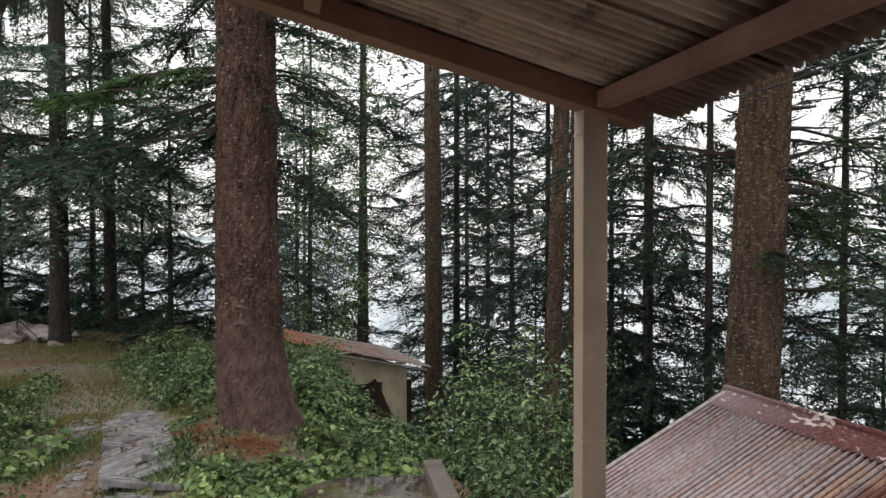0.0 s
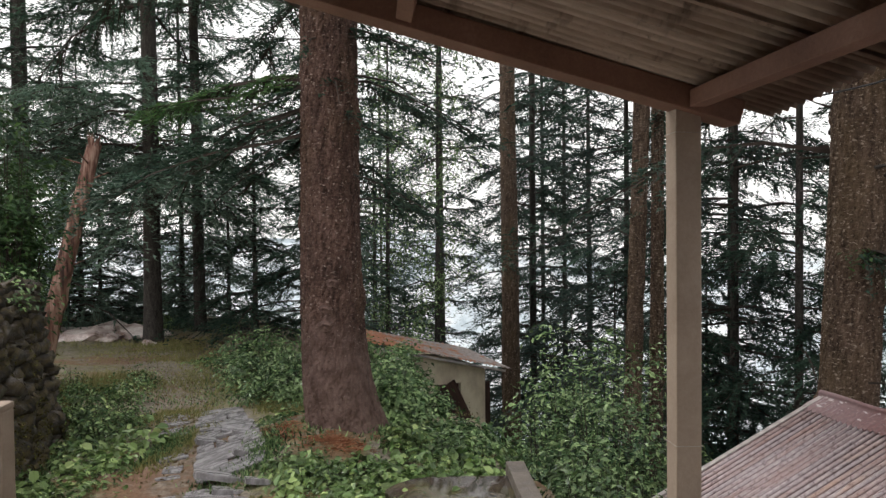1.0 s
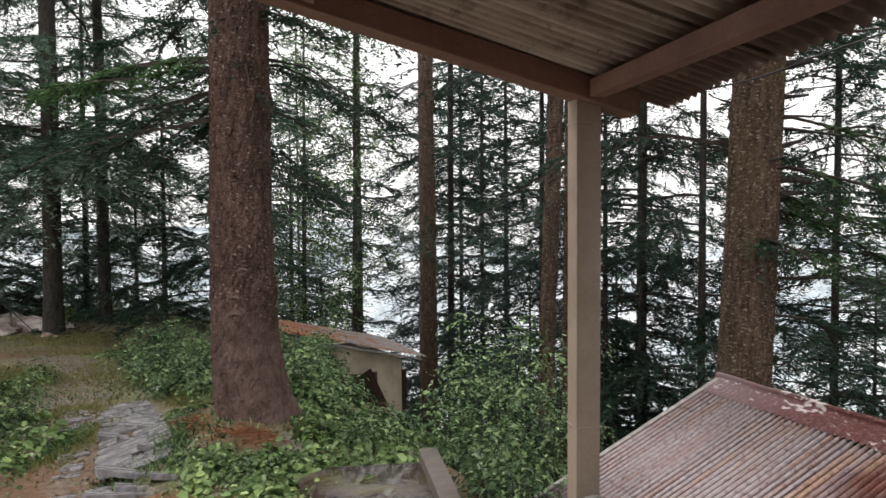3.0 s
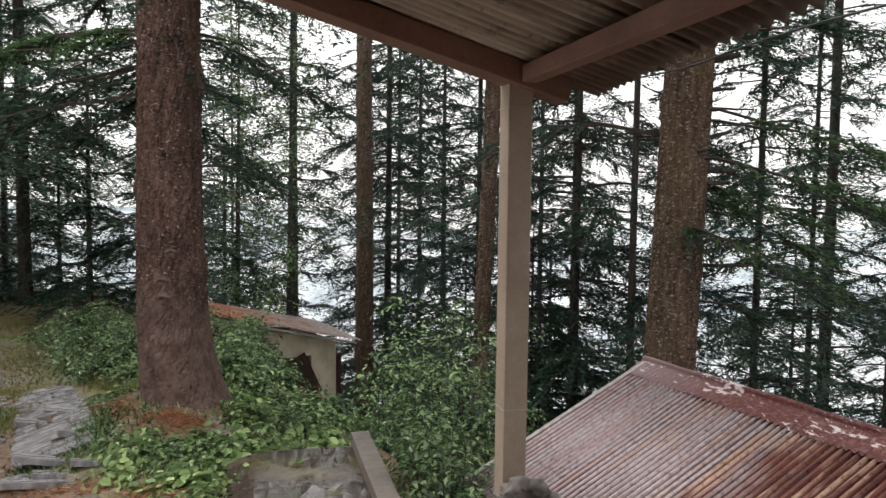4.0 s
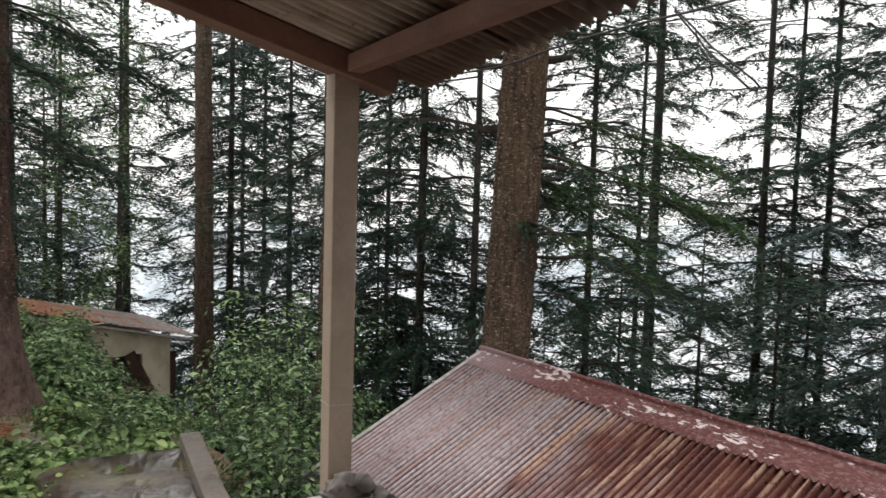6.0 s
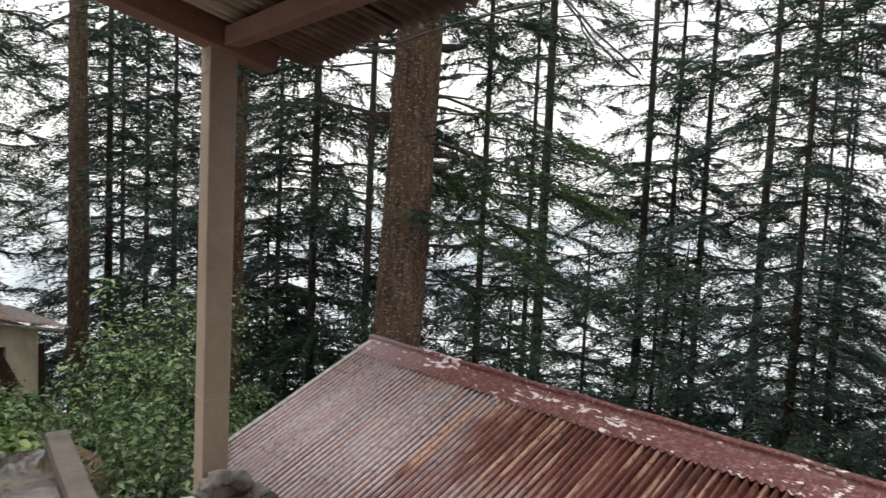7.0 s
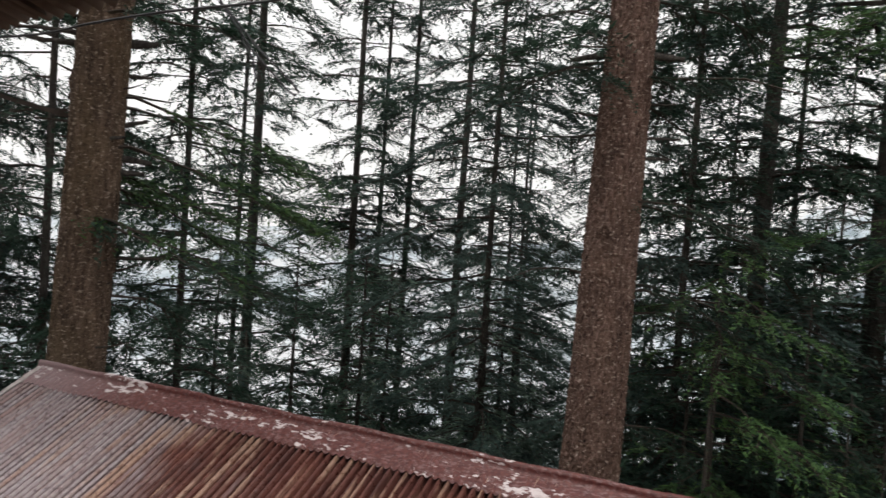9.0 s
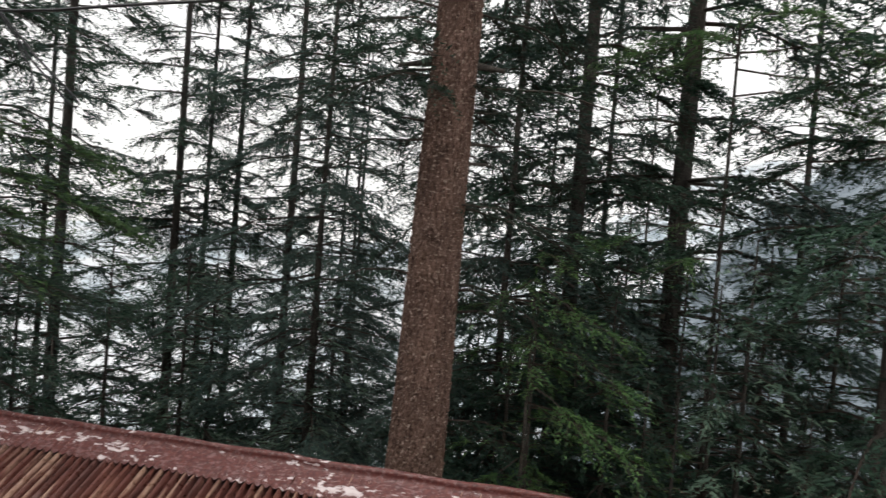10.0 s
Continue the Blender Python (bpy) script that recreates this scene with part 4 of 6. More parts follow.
def stubs_on(tree, seed, dia, lean, heights, count, long=0.5):
    """Short dead branch stubs standing out of a trunk."""
    trunk = tree.children[0]
    rng = np.random.default_rng(seed)
    for k in range(count):
        h, a, ln = rng.uniform(*heights), rng.uniform(0, 6.28), rng.uniform(0.12, long)
        s = np.linspace(0, 1, 5)[:, None]
        d = np.array([math.cos(a), math.sin(a), rng.uniform(-0.1, 0.35)])
        q = np.array([lean[0] * h, lean[1] * h, h]) + d * (dia * 0.36 + s * ln) + [0, 0, 0.06] * s ** 2
        v, f = tube(q, rng.uniform(0.012, 0.022) * (1 - s[:, 0] * 0.75), 5)
        child("branch_stub", mesh_of("stub", v, f, M_TWIG), trunk)


def boughs_on(tree, seed, specs, mat=M_NEEDLE, size=(0.085, 0.014), step=0.032, fill=2.0, twig=0.42):
    """Boughs of a great tree: rows of height above its foot, heading, length, rise, droop."""
    rng = np.random.default_rng(seed)
    stems, needles, twigs = [], [], []
    for h, az, ln, rise, droop in specs:
        st, tr, tw = bough_arrays(rng, (0, 0, h), radians(az), ln, rise, droop, twig=twig, size=size, step=step, stem=0.012 + 0.005 * ln, fill=fill)
        stems.append(st)
        needles.append(tr)
        twigs.append(tw)
    tagged(child("branchwork", branchwork(stems, twigs), tree), kind="stuff")
    tagged(child("foliage", tri_mesh("needles", needles, mat), tree), kind="stuff")


boughs_on(right_tree, 34, [(6.3, -40, 2.4, 0, 0.3), (6.0, -20, 2.4, 0, 0.35), (5.6, -55, 2.0, 0, 0.35), (5.9, 5, 2.2, 0, 0.35), (6.8, -30, 2.4, 0, 0.3)], M_NEEDLE_FRESH, (0.085, 0.016), 0.032, 3.0, 0.32)
stubs_on(twin_a, 41, 0.30, (0.032, -0.006), (2.5, 9), 22)
stubs_on(twin_b, 42, 0.24, (0.008, 0), (2.5, 9), 22)
stubs_on(knotty, 43, 0.48, (0, 0), (4, 14), 18, 0.8)
stubs_on(right_tree, 44, 0.56, (0.036, -0.016), (4.2, 8), 12, 0.6)
stubs_on(t4_tree, 45, 1.0, (0.012, -0.018), (3, 12), 14, 0.5)
stubs_on(big, 46, 0.62, (0, 0), (2.6, 5), 8, 0.35)
rng = np.random.default_rng(5)
boughs_on(big, 31, [(5.2, 160, 4.2, 0.08, 0.3), (3.1, 10, 1.0, 0.0, 0.4), (3.3, 160, 2.6, -0.02, 0.35), (3.0, 205, 2.2, -0.1, 0.25), (2.6, -20, 1.1, -0.1, 0.3), (3.5, 20, 1.6, 0.05, 0.4), (2.75, 60, 1.3, 0.0, 0.4), (3.9, -30, 1.5, 0.1, 0.5)]
          + [(rng.uniform(4.2, 9), rng.uniform(-60, 150), rng.uniform(2, 3.6), rng.uniform(0, .2), rng.uniform(.2, .5)) for _ in range(11)])
boughs_on(right_tree, 32, [(5.2, -10, 2.6, 0.05, 0.25), (4.8, 15, 2.0, 0, 0.3), (5.5, -60, 1.6, 0.1, 0.3), (4.4, 30, 1.8, -0.05, 0.3), (5.9, 60, 2.4, 0.0, 0.3), (6.6, 160, 1.4, 0, 0.3)]
          + [(rng.uniform(6.5, 12), rng.uniform(0, 360), rng.uniform(2, 4), rng.uniform(0, .2), rng.uniform(.2, .5)) for _ in range(22)])
boughs_on(t4_tree, 33, [(rng.uniform(6.5, 14), rng.uniform(-90, 90), rng.uniform(2, 4.5), rng.uniform(0, .15), rng.uniform(.2, .5)) for _ in range(26)]
          + [(rng.uniform(2.5, 6), rng.uniform(-70, 40), rng.uniform(2, 3.5), rng.uniform(0, .15), rng.uniform(.2, .5)) for _ in range(9)], size=(0.11, 0.016), step=0.05)

# mid-distance trees: x, y, trunk scale, crown variety
for k, (x, y, sc) in enumerate(((0.44, 25.0, 0.75), (16.5, 25.2, 1.3), (18.4, 21.3, 1.0), (19.8, 17.2, 0.95), (19.1, 6.6, 1.3), (21.9, 4.5, 1.7), (16.6, -0.8, 1.0), (2.9, 30.5, 0.8), (0.6, 33, 0.9), (15.8, 7.0, 0.85), (5.7, 20.5, 0.9), (14.5, 11.5, 0.8), (-17, 17, 1.1), (4.4, 15.6, 0.8), (8.0, 14.6, 0.76), (3.0, 21.0, 0.8), (24.5, 7.5, 1.0), (17.5, 9.2, 0.8))):
    plant(x, y, TRUNK_MID if k < 9 else TRUNK_SLIM, MID[k % 4], sc, 1.3 * k)
mid_tree = plant(4.87, 13.4, TRUNK_SLIM, None, 0.7, 0.4, label="deodar with dense drooping boughs behind the rusting roof")
pick = np.random.default_rng(58)
boughs_on(mid_tree, 59, [(h / 0.7, 47 * k, pick.uniform(3.0, 4.6), 0.06, pick.uniform(0.25, 0.45)) for k, h in enumerate(np.linspace(3.6, 13.5, 30))], M_NEEDLE, (0.15, 0.030), 0.056, 2.4)
side_tree = plant(-3.07, 13.0, TRUNK_SLIM, None, 0.65, 0.9, label="slim deodar with drooping boughs close behind the great trunk")
boughs_on(side_tree, 61, [(h / 0.65, 71 * k + 20, pick.uniform(2.6, 4.2), 0.05, pick.uniform(0.3, 0.5)) for k, h in enumerate(np.linspace(1.8, 8.6, 20))], M_NEEDLE, (0.13, 0.028), 0.05, 2.6)
high_trees = []
for k, (x, y, sc) in enumerate(((-8.19, 15.58, 1.0), (-12.8, 17.8, 1.0), (-8.15, 17.9, 0.75), (-14.5, 20, 1.0))):
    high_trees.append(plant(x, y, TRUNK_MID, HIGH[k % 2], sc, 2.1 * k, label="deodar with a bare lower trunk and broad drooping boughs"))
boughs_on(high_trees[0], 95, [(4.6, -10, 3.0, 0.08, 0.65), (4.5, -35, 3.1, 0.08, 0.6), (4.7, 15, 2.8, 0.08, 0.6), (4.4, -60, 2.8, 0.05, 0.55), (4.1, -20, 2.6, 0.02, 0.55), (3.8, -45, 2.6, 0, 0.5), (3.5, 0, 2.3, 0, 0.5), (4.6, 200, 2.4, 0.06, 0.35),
    (4.5, 225, 2.5, 0.05, 0.4), (4.4, 250, 2.6, 0.05, 0.45), (4.2, 175, 2.2, 0, 0.4), (4.0, -90, 2.6, 0, 0.5), (5.4, -50, 3.2, 0.08, 0.4), (5.8, -20, 3.2, 0.08, 0.4), (5.2, 210, 3.0, 0.08, 0.35), (5.9, 240, 3.2, 0.05, 0.35), (6.3, -80, 3.2, 0.05, 0.4), (3.4, -70, 2.3, 0, 0.5), (3.2, 215, 2.2, 0, 0.4)], M_NEEDLE_MISTY, (0.12, 0.019), 0.040, 3.2, 0.34)
boughs_on(big, 96, [(3.55, 168, 2.4, 0.02, 0.10), (3.62, 152, 2.8, 0.02, 0.12), (3.45, 180, 1.9, 0.0, 0.12)], M_NEEDLE_FRESH, fill=5.0, twig=0.17)
boughs_on(big, 99, [(3.35, 175, 1.5, -0.35, 0.15), (3.3, 195, 1.3, -0.45, 0.1), (3.1, 165, 1.2, -0.5, 0.1), (3.5, 205, 1.2, -0.3, 0.2), (3.2, 182, 0.9, -0.5, 0.2), (3.0, 178, 1.2, -0.45, 0.1)], size=(0.075, 0.017), fill=3.6, twig=0.34)
# the eleven highest boughs, out of view, are added to shade the trunk
boughs_on(big, 98, [(3.5, -60, 0.7, 0, 0.5), (3.9, -100, 0.8, 0, 0.5), (4.2, -40, 1.1, 0.05, 0.5), (4.6, -120, 1.0, 0, 0.5), (4.4, -80, 1.1, 0, 0.45), (3.2, -35, 0.6, 0, 0.4), (4.9, -60, 1.3, 0, 0.5), (5.0, -150, 1.4, 0, 0.45), (4.0, -15, 1.2, 0, 0.45), (3.6, 5, 1.3, 0, 0.4)] + [(rng.uniform(6.2, 9.0), 33 * k, rng.uniform(2.2, 3.4), 0.0, 0.35) for k in range(11)])
boughs_on(t4_tree, 97, [(rng.uniform(10.2, 13.5), rng.uniform(95, 215), rng.uniform(1.8, 3.2), rng.uniform(0, .1), rng.uniform(.2, .4)) for _ in range(16)], size=(0.11, 0.018), step=0.05)
for k, (x, y, sc) in enumerate(((-2.57, 23.9, 1.0), (1.71, 28.0, 0.85), (20.5, 22.2, 1.05), (21.3, 21.4, 1.2), (27.7, 20.0, 0.9), (5.4, 23.5, 0.8), (26.3, 10.2, 0.85), (24.4, 17.8, 0.8), (17.1, 27.2, 1.1))):
    plant(x, y, TRUNK_SLIM, SLIM[k % 3], sc, 0.9 * k, label="slim dark deodar with short level boughs")
for k, (x, y, sc) in enumerate(((24.0, 1.4, 1.0), (28.5, -1.2, 1.1))):
    plant(x, y, TRUNK_SLIM, SLIM[k], sc, 1.7 * k, label="slim dark deodar on the falling slope")
for k, (x, y, sc) in enumerate(((20.5, 0.2, 1.5), (19.0, -1.4, 1.1))):
    plant(x, y, TRUNK_YOUNG, YOUNG[k], sc, 0.8 * k, label="young bushy deodar on the falling slope", name="young_deodar", group="young deodars")
plant(13.0, 5.0, TRUNK_YOUNG, YOUNG_FRESH, 0.95, 0.4, label="young deodar with fresh green boughs", name="young_deodar", group="young deodars")
plant(14.4, 2.6, TRUNK_YOUNG, YOUNG_FRESH, 0.8, 2.4, label="young deodar with fresh green boughs", name="young_deodar", group="young deodars")
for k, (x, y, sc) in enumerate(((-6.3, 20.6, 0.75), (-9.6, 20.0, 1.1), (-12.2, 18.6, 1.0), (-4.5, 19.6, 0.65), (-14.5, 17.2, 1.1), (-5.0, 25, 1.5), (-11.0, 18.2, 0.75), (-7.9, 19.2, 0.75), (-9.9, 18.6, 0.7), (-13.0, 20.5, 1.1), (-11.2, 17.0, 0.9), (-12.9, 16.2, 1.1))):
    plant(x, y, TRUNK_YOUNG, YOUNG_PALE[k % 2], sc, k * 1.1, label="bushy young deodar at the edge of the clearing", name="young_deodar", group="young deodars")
# the wood behind
rng = np.random.default_rng(77)
placed = []
for k in range(400):
    az, d = rng.uniform(-25, 135), rng.uniform(29, 60)
    x, y = d * math.cos(radians(az)), d * math.sin(radians(az))
    if all((x - p) ** 2 + (y - q) ** 2 > 30 for p, q in placed):
        placed.append((x, y))
    if len(placed) == 15:
        break
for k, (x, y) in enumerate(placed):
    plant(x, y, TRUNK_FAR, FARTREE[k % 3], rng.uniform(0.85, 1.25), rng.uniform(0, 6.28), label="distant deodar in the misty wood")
# young trees on the falling slope
for k in range(5):
    az, d = rng.uniform(-12, 62), rng.uniform(12, 25)
    x, y = d * math.cos(radians(az)), d * math.sin(radians(az))
    plant(x, y, TRUNK_YOUNG, YOUNG_PALE[k % 2], rng.uniform(0.8, 1.3), rng.uniform(0, 6.28), label="young bushy deodar on the falling slope", name="young_deodar", group="young deodars")
for k, (x, y, sc) in enumerate(((14.6, 4.0, 1.1), (15.6, 2.2, 1.1), (13.6, 3.0, 0.8), (16.5, 6.0, 1.2), (18.3, 1.6, 1.3), (15.2, 4.9, 0.9), (17.3, 3.2, 1.2), (19.5, 5.2, 1.4), (15.0, 7.4, 1.0), (3.2, 14.5, 0.9), (3.3, 14.2, 0.85), (4.6, 16.5, 0.95), (14.2, 6.0, 1.0), (4.3, 17.5, 1.0), (2.4, 19, 0.9), (18.0, 0.6, 0.95), (15.6, 0.4, 0.8), (11.6, 15.4, 1.15), (13.4, 14.8, 1.2))):
    plant(x, y, TRUNK_YOUNG, YOUNG[k % 3], sc, k, label="young bushy deodar among the shrubs", name="young_deodar", group="young deodars")


for x, y, sc, turn in ((-5.9, 15.8, 0.85, 1.0), (-4.7, 17.2, 1.0, 2.4)):
    plant(x, y, TRUNK_YOUNG, YOUNG[0], sc, turn, label="dark young deodar with low drooping boughs beside the clearing", name="young_deodar", group="young deodars")


def leafy_tree(x, y, h, spread, leaves, size, seed, label, low=1.5):
    """A slim broad-leaved tree: hanging sprays of small leaves on thin limbs."""
    rng = np.random.default_rng(seed)
    t = thing("broadleaf_tree", label, "tree", pose(x, y, gz(x, y) - 0.1))
    child("trunk", trunk_mesh(seed, h, 0.09, 0.2, (0.01, 0), 14, 24, 0.25, M_BARK_FAR), t)
    limbs, pts = [], []
    count = 46
    for k in range(count):
        z0 = low + (h - low) * k / count
        a, ln = rng.uniform(0, 6.28), spread * rng.uniform(0.4, 1.0) * (1 - 0.5 * k / count)
        s = np.linspace(0, 1, 7)[:, None]
        path = np.array([0, 0, z0]) + s * ln * np.array([math.cos(a), math.sin(a), 0.45]) - s ** 2 * [0, 0, 0.75 * ln]
        limbs.append(tube(path, 0.014 * (1.1 - s[:, 0]), 3))
        n = leaves // count
        u = rng.uniform(0.2, 1.05, n)
        c = np.stack([np.interp(u, s[:, 0], path[:, i]) for i in range(3)], -1)
        c[:, 2] -= rng.exponential(0.22, n)
        pts.append(c + rng.normal(0, 0.13, (n, 3)))
    v, f = joined(limbs)
    tagged(child("branchwork", mesh_of("limbs", v, f, M_TWIG), t), kind="stuff")
    p = np.concatenate(pts)
    v, f = leaf_tris(rng, p, rng.normal(0, 0.5, p.shape), size, 0.5, 0.8)
    tagged(child("foliage", mesh_of("leaves", v, f, M_SHRUB), t), kind="stuff")


# ---- broken leaning trunk by the stone wall ----
def build_snag():
    t = thing("broken_trunk", "leaning dead trunk, stripped of bark and snapped off at the top", "dead tree")
    t.location = (-7.50, 10.66, gz(-7.50, 10.66) - 0.1)
    me = trunk_mesh(61, 3.55, 0.15, 0.15, (0.2, 0.13), 28, 40, 0.72, M_DEADWOOD, 6, 0.04)
    stem = child("trunk", me, t)
    rng = np.random.default_rng(3)
    tris = []
    for k in range(16):
        a = rng.uniform(0, 6.28)
        p = np.array([0.2 * 3.5 + 0.09 * math.cos(a), 0.13 * 3.5 + 0.09 * math.sin(a), 3.5])
        w = np.array([-math.sin(a), math.cos(a), 0]) * 0.03
        tris.append([p - w, p + w, p + [rng.normal(0, .05), rng.normal(0, .05), rng.uniform(.08, .3)]])
    tagged(child("torn_top", tri_mesh("splinters", [np.array(tris)], M_DEADWOOD), t, "pale torn splinters"), kind="stuff")
    for k in range(7):
        h, a, ln = rng.uniform(1.2, 3.3), rng.uniform(0, 6.28), rng.uniform(0.1, 0.6)
        s = np.linspace(0, 1, 5)[:, None]
        q = np.array([0.2 * h, 0.13 * h, h]) + s * ln * np.array([math.cos(a), math.sin(a), 0.3])
        v, f = tube(q, 0.018 * (1 - s[:, 0] * 0.7), 5)
        child("branch_stub", mesh_of("stub", v, f, M_DEADWOOD), stem, "short broken branch stub")


build_snag()


# ---- shrubs, herbs and grass ----
def leaf_tris(rng, pts, out, size, aspect=0.5, tilt=0.5, broad=False):
    """Folded leaves at the points, facing about the given ways: two triangles each, or four for broad rounded ones."""
    n = len(pts)
    nrm = out + rng.normal(0, tilt, (n, 3)) + [0, 0, 0.6]
    nrm /= np.linalg.norm(nrm, axis=1)[:, None]
    d = np.cross(nrm, rng.normal(0, 1, (n, 3)))
    d /= np.linalg.norm(d, axis=1)[:, None] + 1e-6
    w = np.cross(nrm, d)
    s = (size * rng.uniform(0.55, 1.25, n))[:, None]
    a, b = pts - d * s * 0.5, pts + d * s * 0.5 - nrm * s * 0.1
    l, r = pts + w * s * aspect * 0.5 + nrm * s * 0.1 - d * s * 0.06, pts - w * s * aspect * 0.5 + nrm * s * 0.1 - d * s * 0.06
    if broad:
        side, lift = w * s * aspect * 0.5, nrm * s * 0.12
        ring = [a, pts - d * s * 0.34 - side * 0.8 + lift, pts + d * s * 0.16 - side + lift, b, pts + d * s * 0.16 + side + lift, pts - d * s * 0.34 + side * 0.8 + lift]
        q = np.arange(n)[:, None] * 6
        return np.stack(ring, 1).reshape(-1, 3), np.concatenate([q + [0, 1, 2], q + [0, 2, 3], q + [0, 3, 4], q + [0, 4, 5]], 1).reshape(-1, 3)
    v = np.stack([a, r, b, l], 1).reshape(-1, 3)
    q = np.arange(n)[:, None] * 4
    f = np.concatenate([q + [0, 1, 2], q + [0, 2, 3]], 1).reshape(-1, 3)
    return v, f


def shrub(name, x, y, rx, ry, h, leaves, size, mat, label, seed, group="shrubs", sprigs=26, z=None, low=0.1, aspect=0.5, category="shrub"):
    """A shrub of many sprigs: thin stems, each with a loose cloud of leaves."""
    rng = np.random.default_rng(seed)
    z0 = gz(x, y) if z is None else z
    t = thing(name, label, category, pose(x, y, z0 - 0.05), group)
    stems, pts, outs = [], [], []
    per = max(5, leaves // sprigs)
    clumps = max(2, min(5, per // 24))
    for k in range(sprigs):
        a, q = rng.uniform(0, 6.28), math.sqrt(rng.uniform(0, 1))
        ex, ey = q * rx * math.cos(a), q * ry * math.sin(a)
        ez = h * rng.uniform(0.5, 1.08) * (1 - 0.5 * q ** 2)
        s = np.linspace(0, 1, 4)[:, None]
        bx, by = ex * 0.55, ey * 0.55
        zb = gz(x + bx, y + by) - z0 if z is None else 0
        path = np.array([bx, by, zb - 0.05]) + s * (np.array([ex, ey, zb + ez]) - [bx, by, zb]) + [0, 0, 0.1 * h] * np.sin(s * 3)
        stems.append(tube(path, min(0.006, 0.0016 + 0.0035 * h) * (1.3 - s[:, 0]), 3))
        # leafy shoots bunched round points beside the stem
        u = rng.uniform(low, 1.05, clumps)
        c = np.stack([np.interp(u, s[:, 0], path[:, i]) for i in range(3)], -1)
        c += rng.normal(0, 1, c.shape) * [0.20 * rx + 0.04, 0.20 * ry + 0.04, 0.05 * h]
        pick = rng.integers(0, clumps, per)
        wide = min(0.13, 0.05 + 0.20 * rx) * rng.uniform(0.6, 1.2, clumps)[pick][:, None]
        off = rng.normal(0, 1, (per, 3)) * [1, 1, 0.5] * wide
        p = c[pick] + off
        p[:, 2] = np.maximum(p[:, 2] - 0.35 * (off[:, 0] ** 2 + off[:, 1] ** 2) / wide[:, 0], zb + 0.02)
        pts.append(p)
        outs.append(np.stack([0.6 * p[:, 0] / rx, 0.6 * p[:, 1] / ry, 0.9 + 0 * p[:, 0]], -1) + off * 3)
    v, f = joined(stems)
    tagged(child("stem_tangle", mesh_of("stems", v, f, M_TWIG), t), kind="stuff")
    v, f = leaf_tris(rng, np.concatenate(pts), np.concatenate(outs), size, aspect, 0.55, broad=aspect > 0.6)
    tagged(child("foliage", mesh_of("leaves", v, f, mat), t), kind="stuff")
    return t


leafy_tree(-2.0, 17.2, 11, 1.9, 9000, 0.085, 701, "slim broad-leaved tree with hanging sprays of small leaves")
leafy_tree(-3.6, 19.5, 11, 1.8, 7000, 0.085, 702, "slim broad-leaved tree with thin hanging sprays")
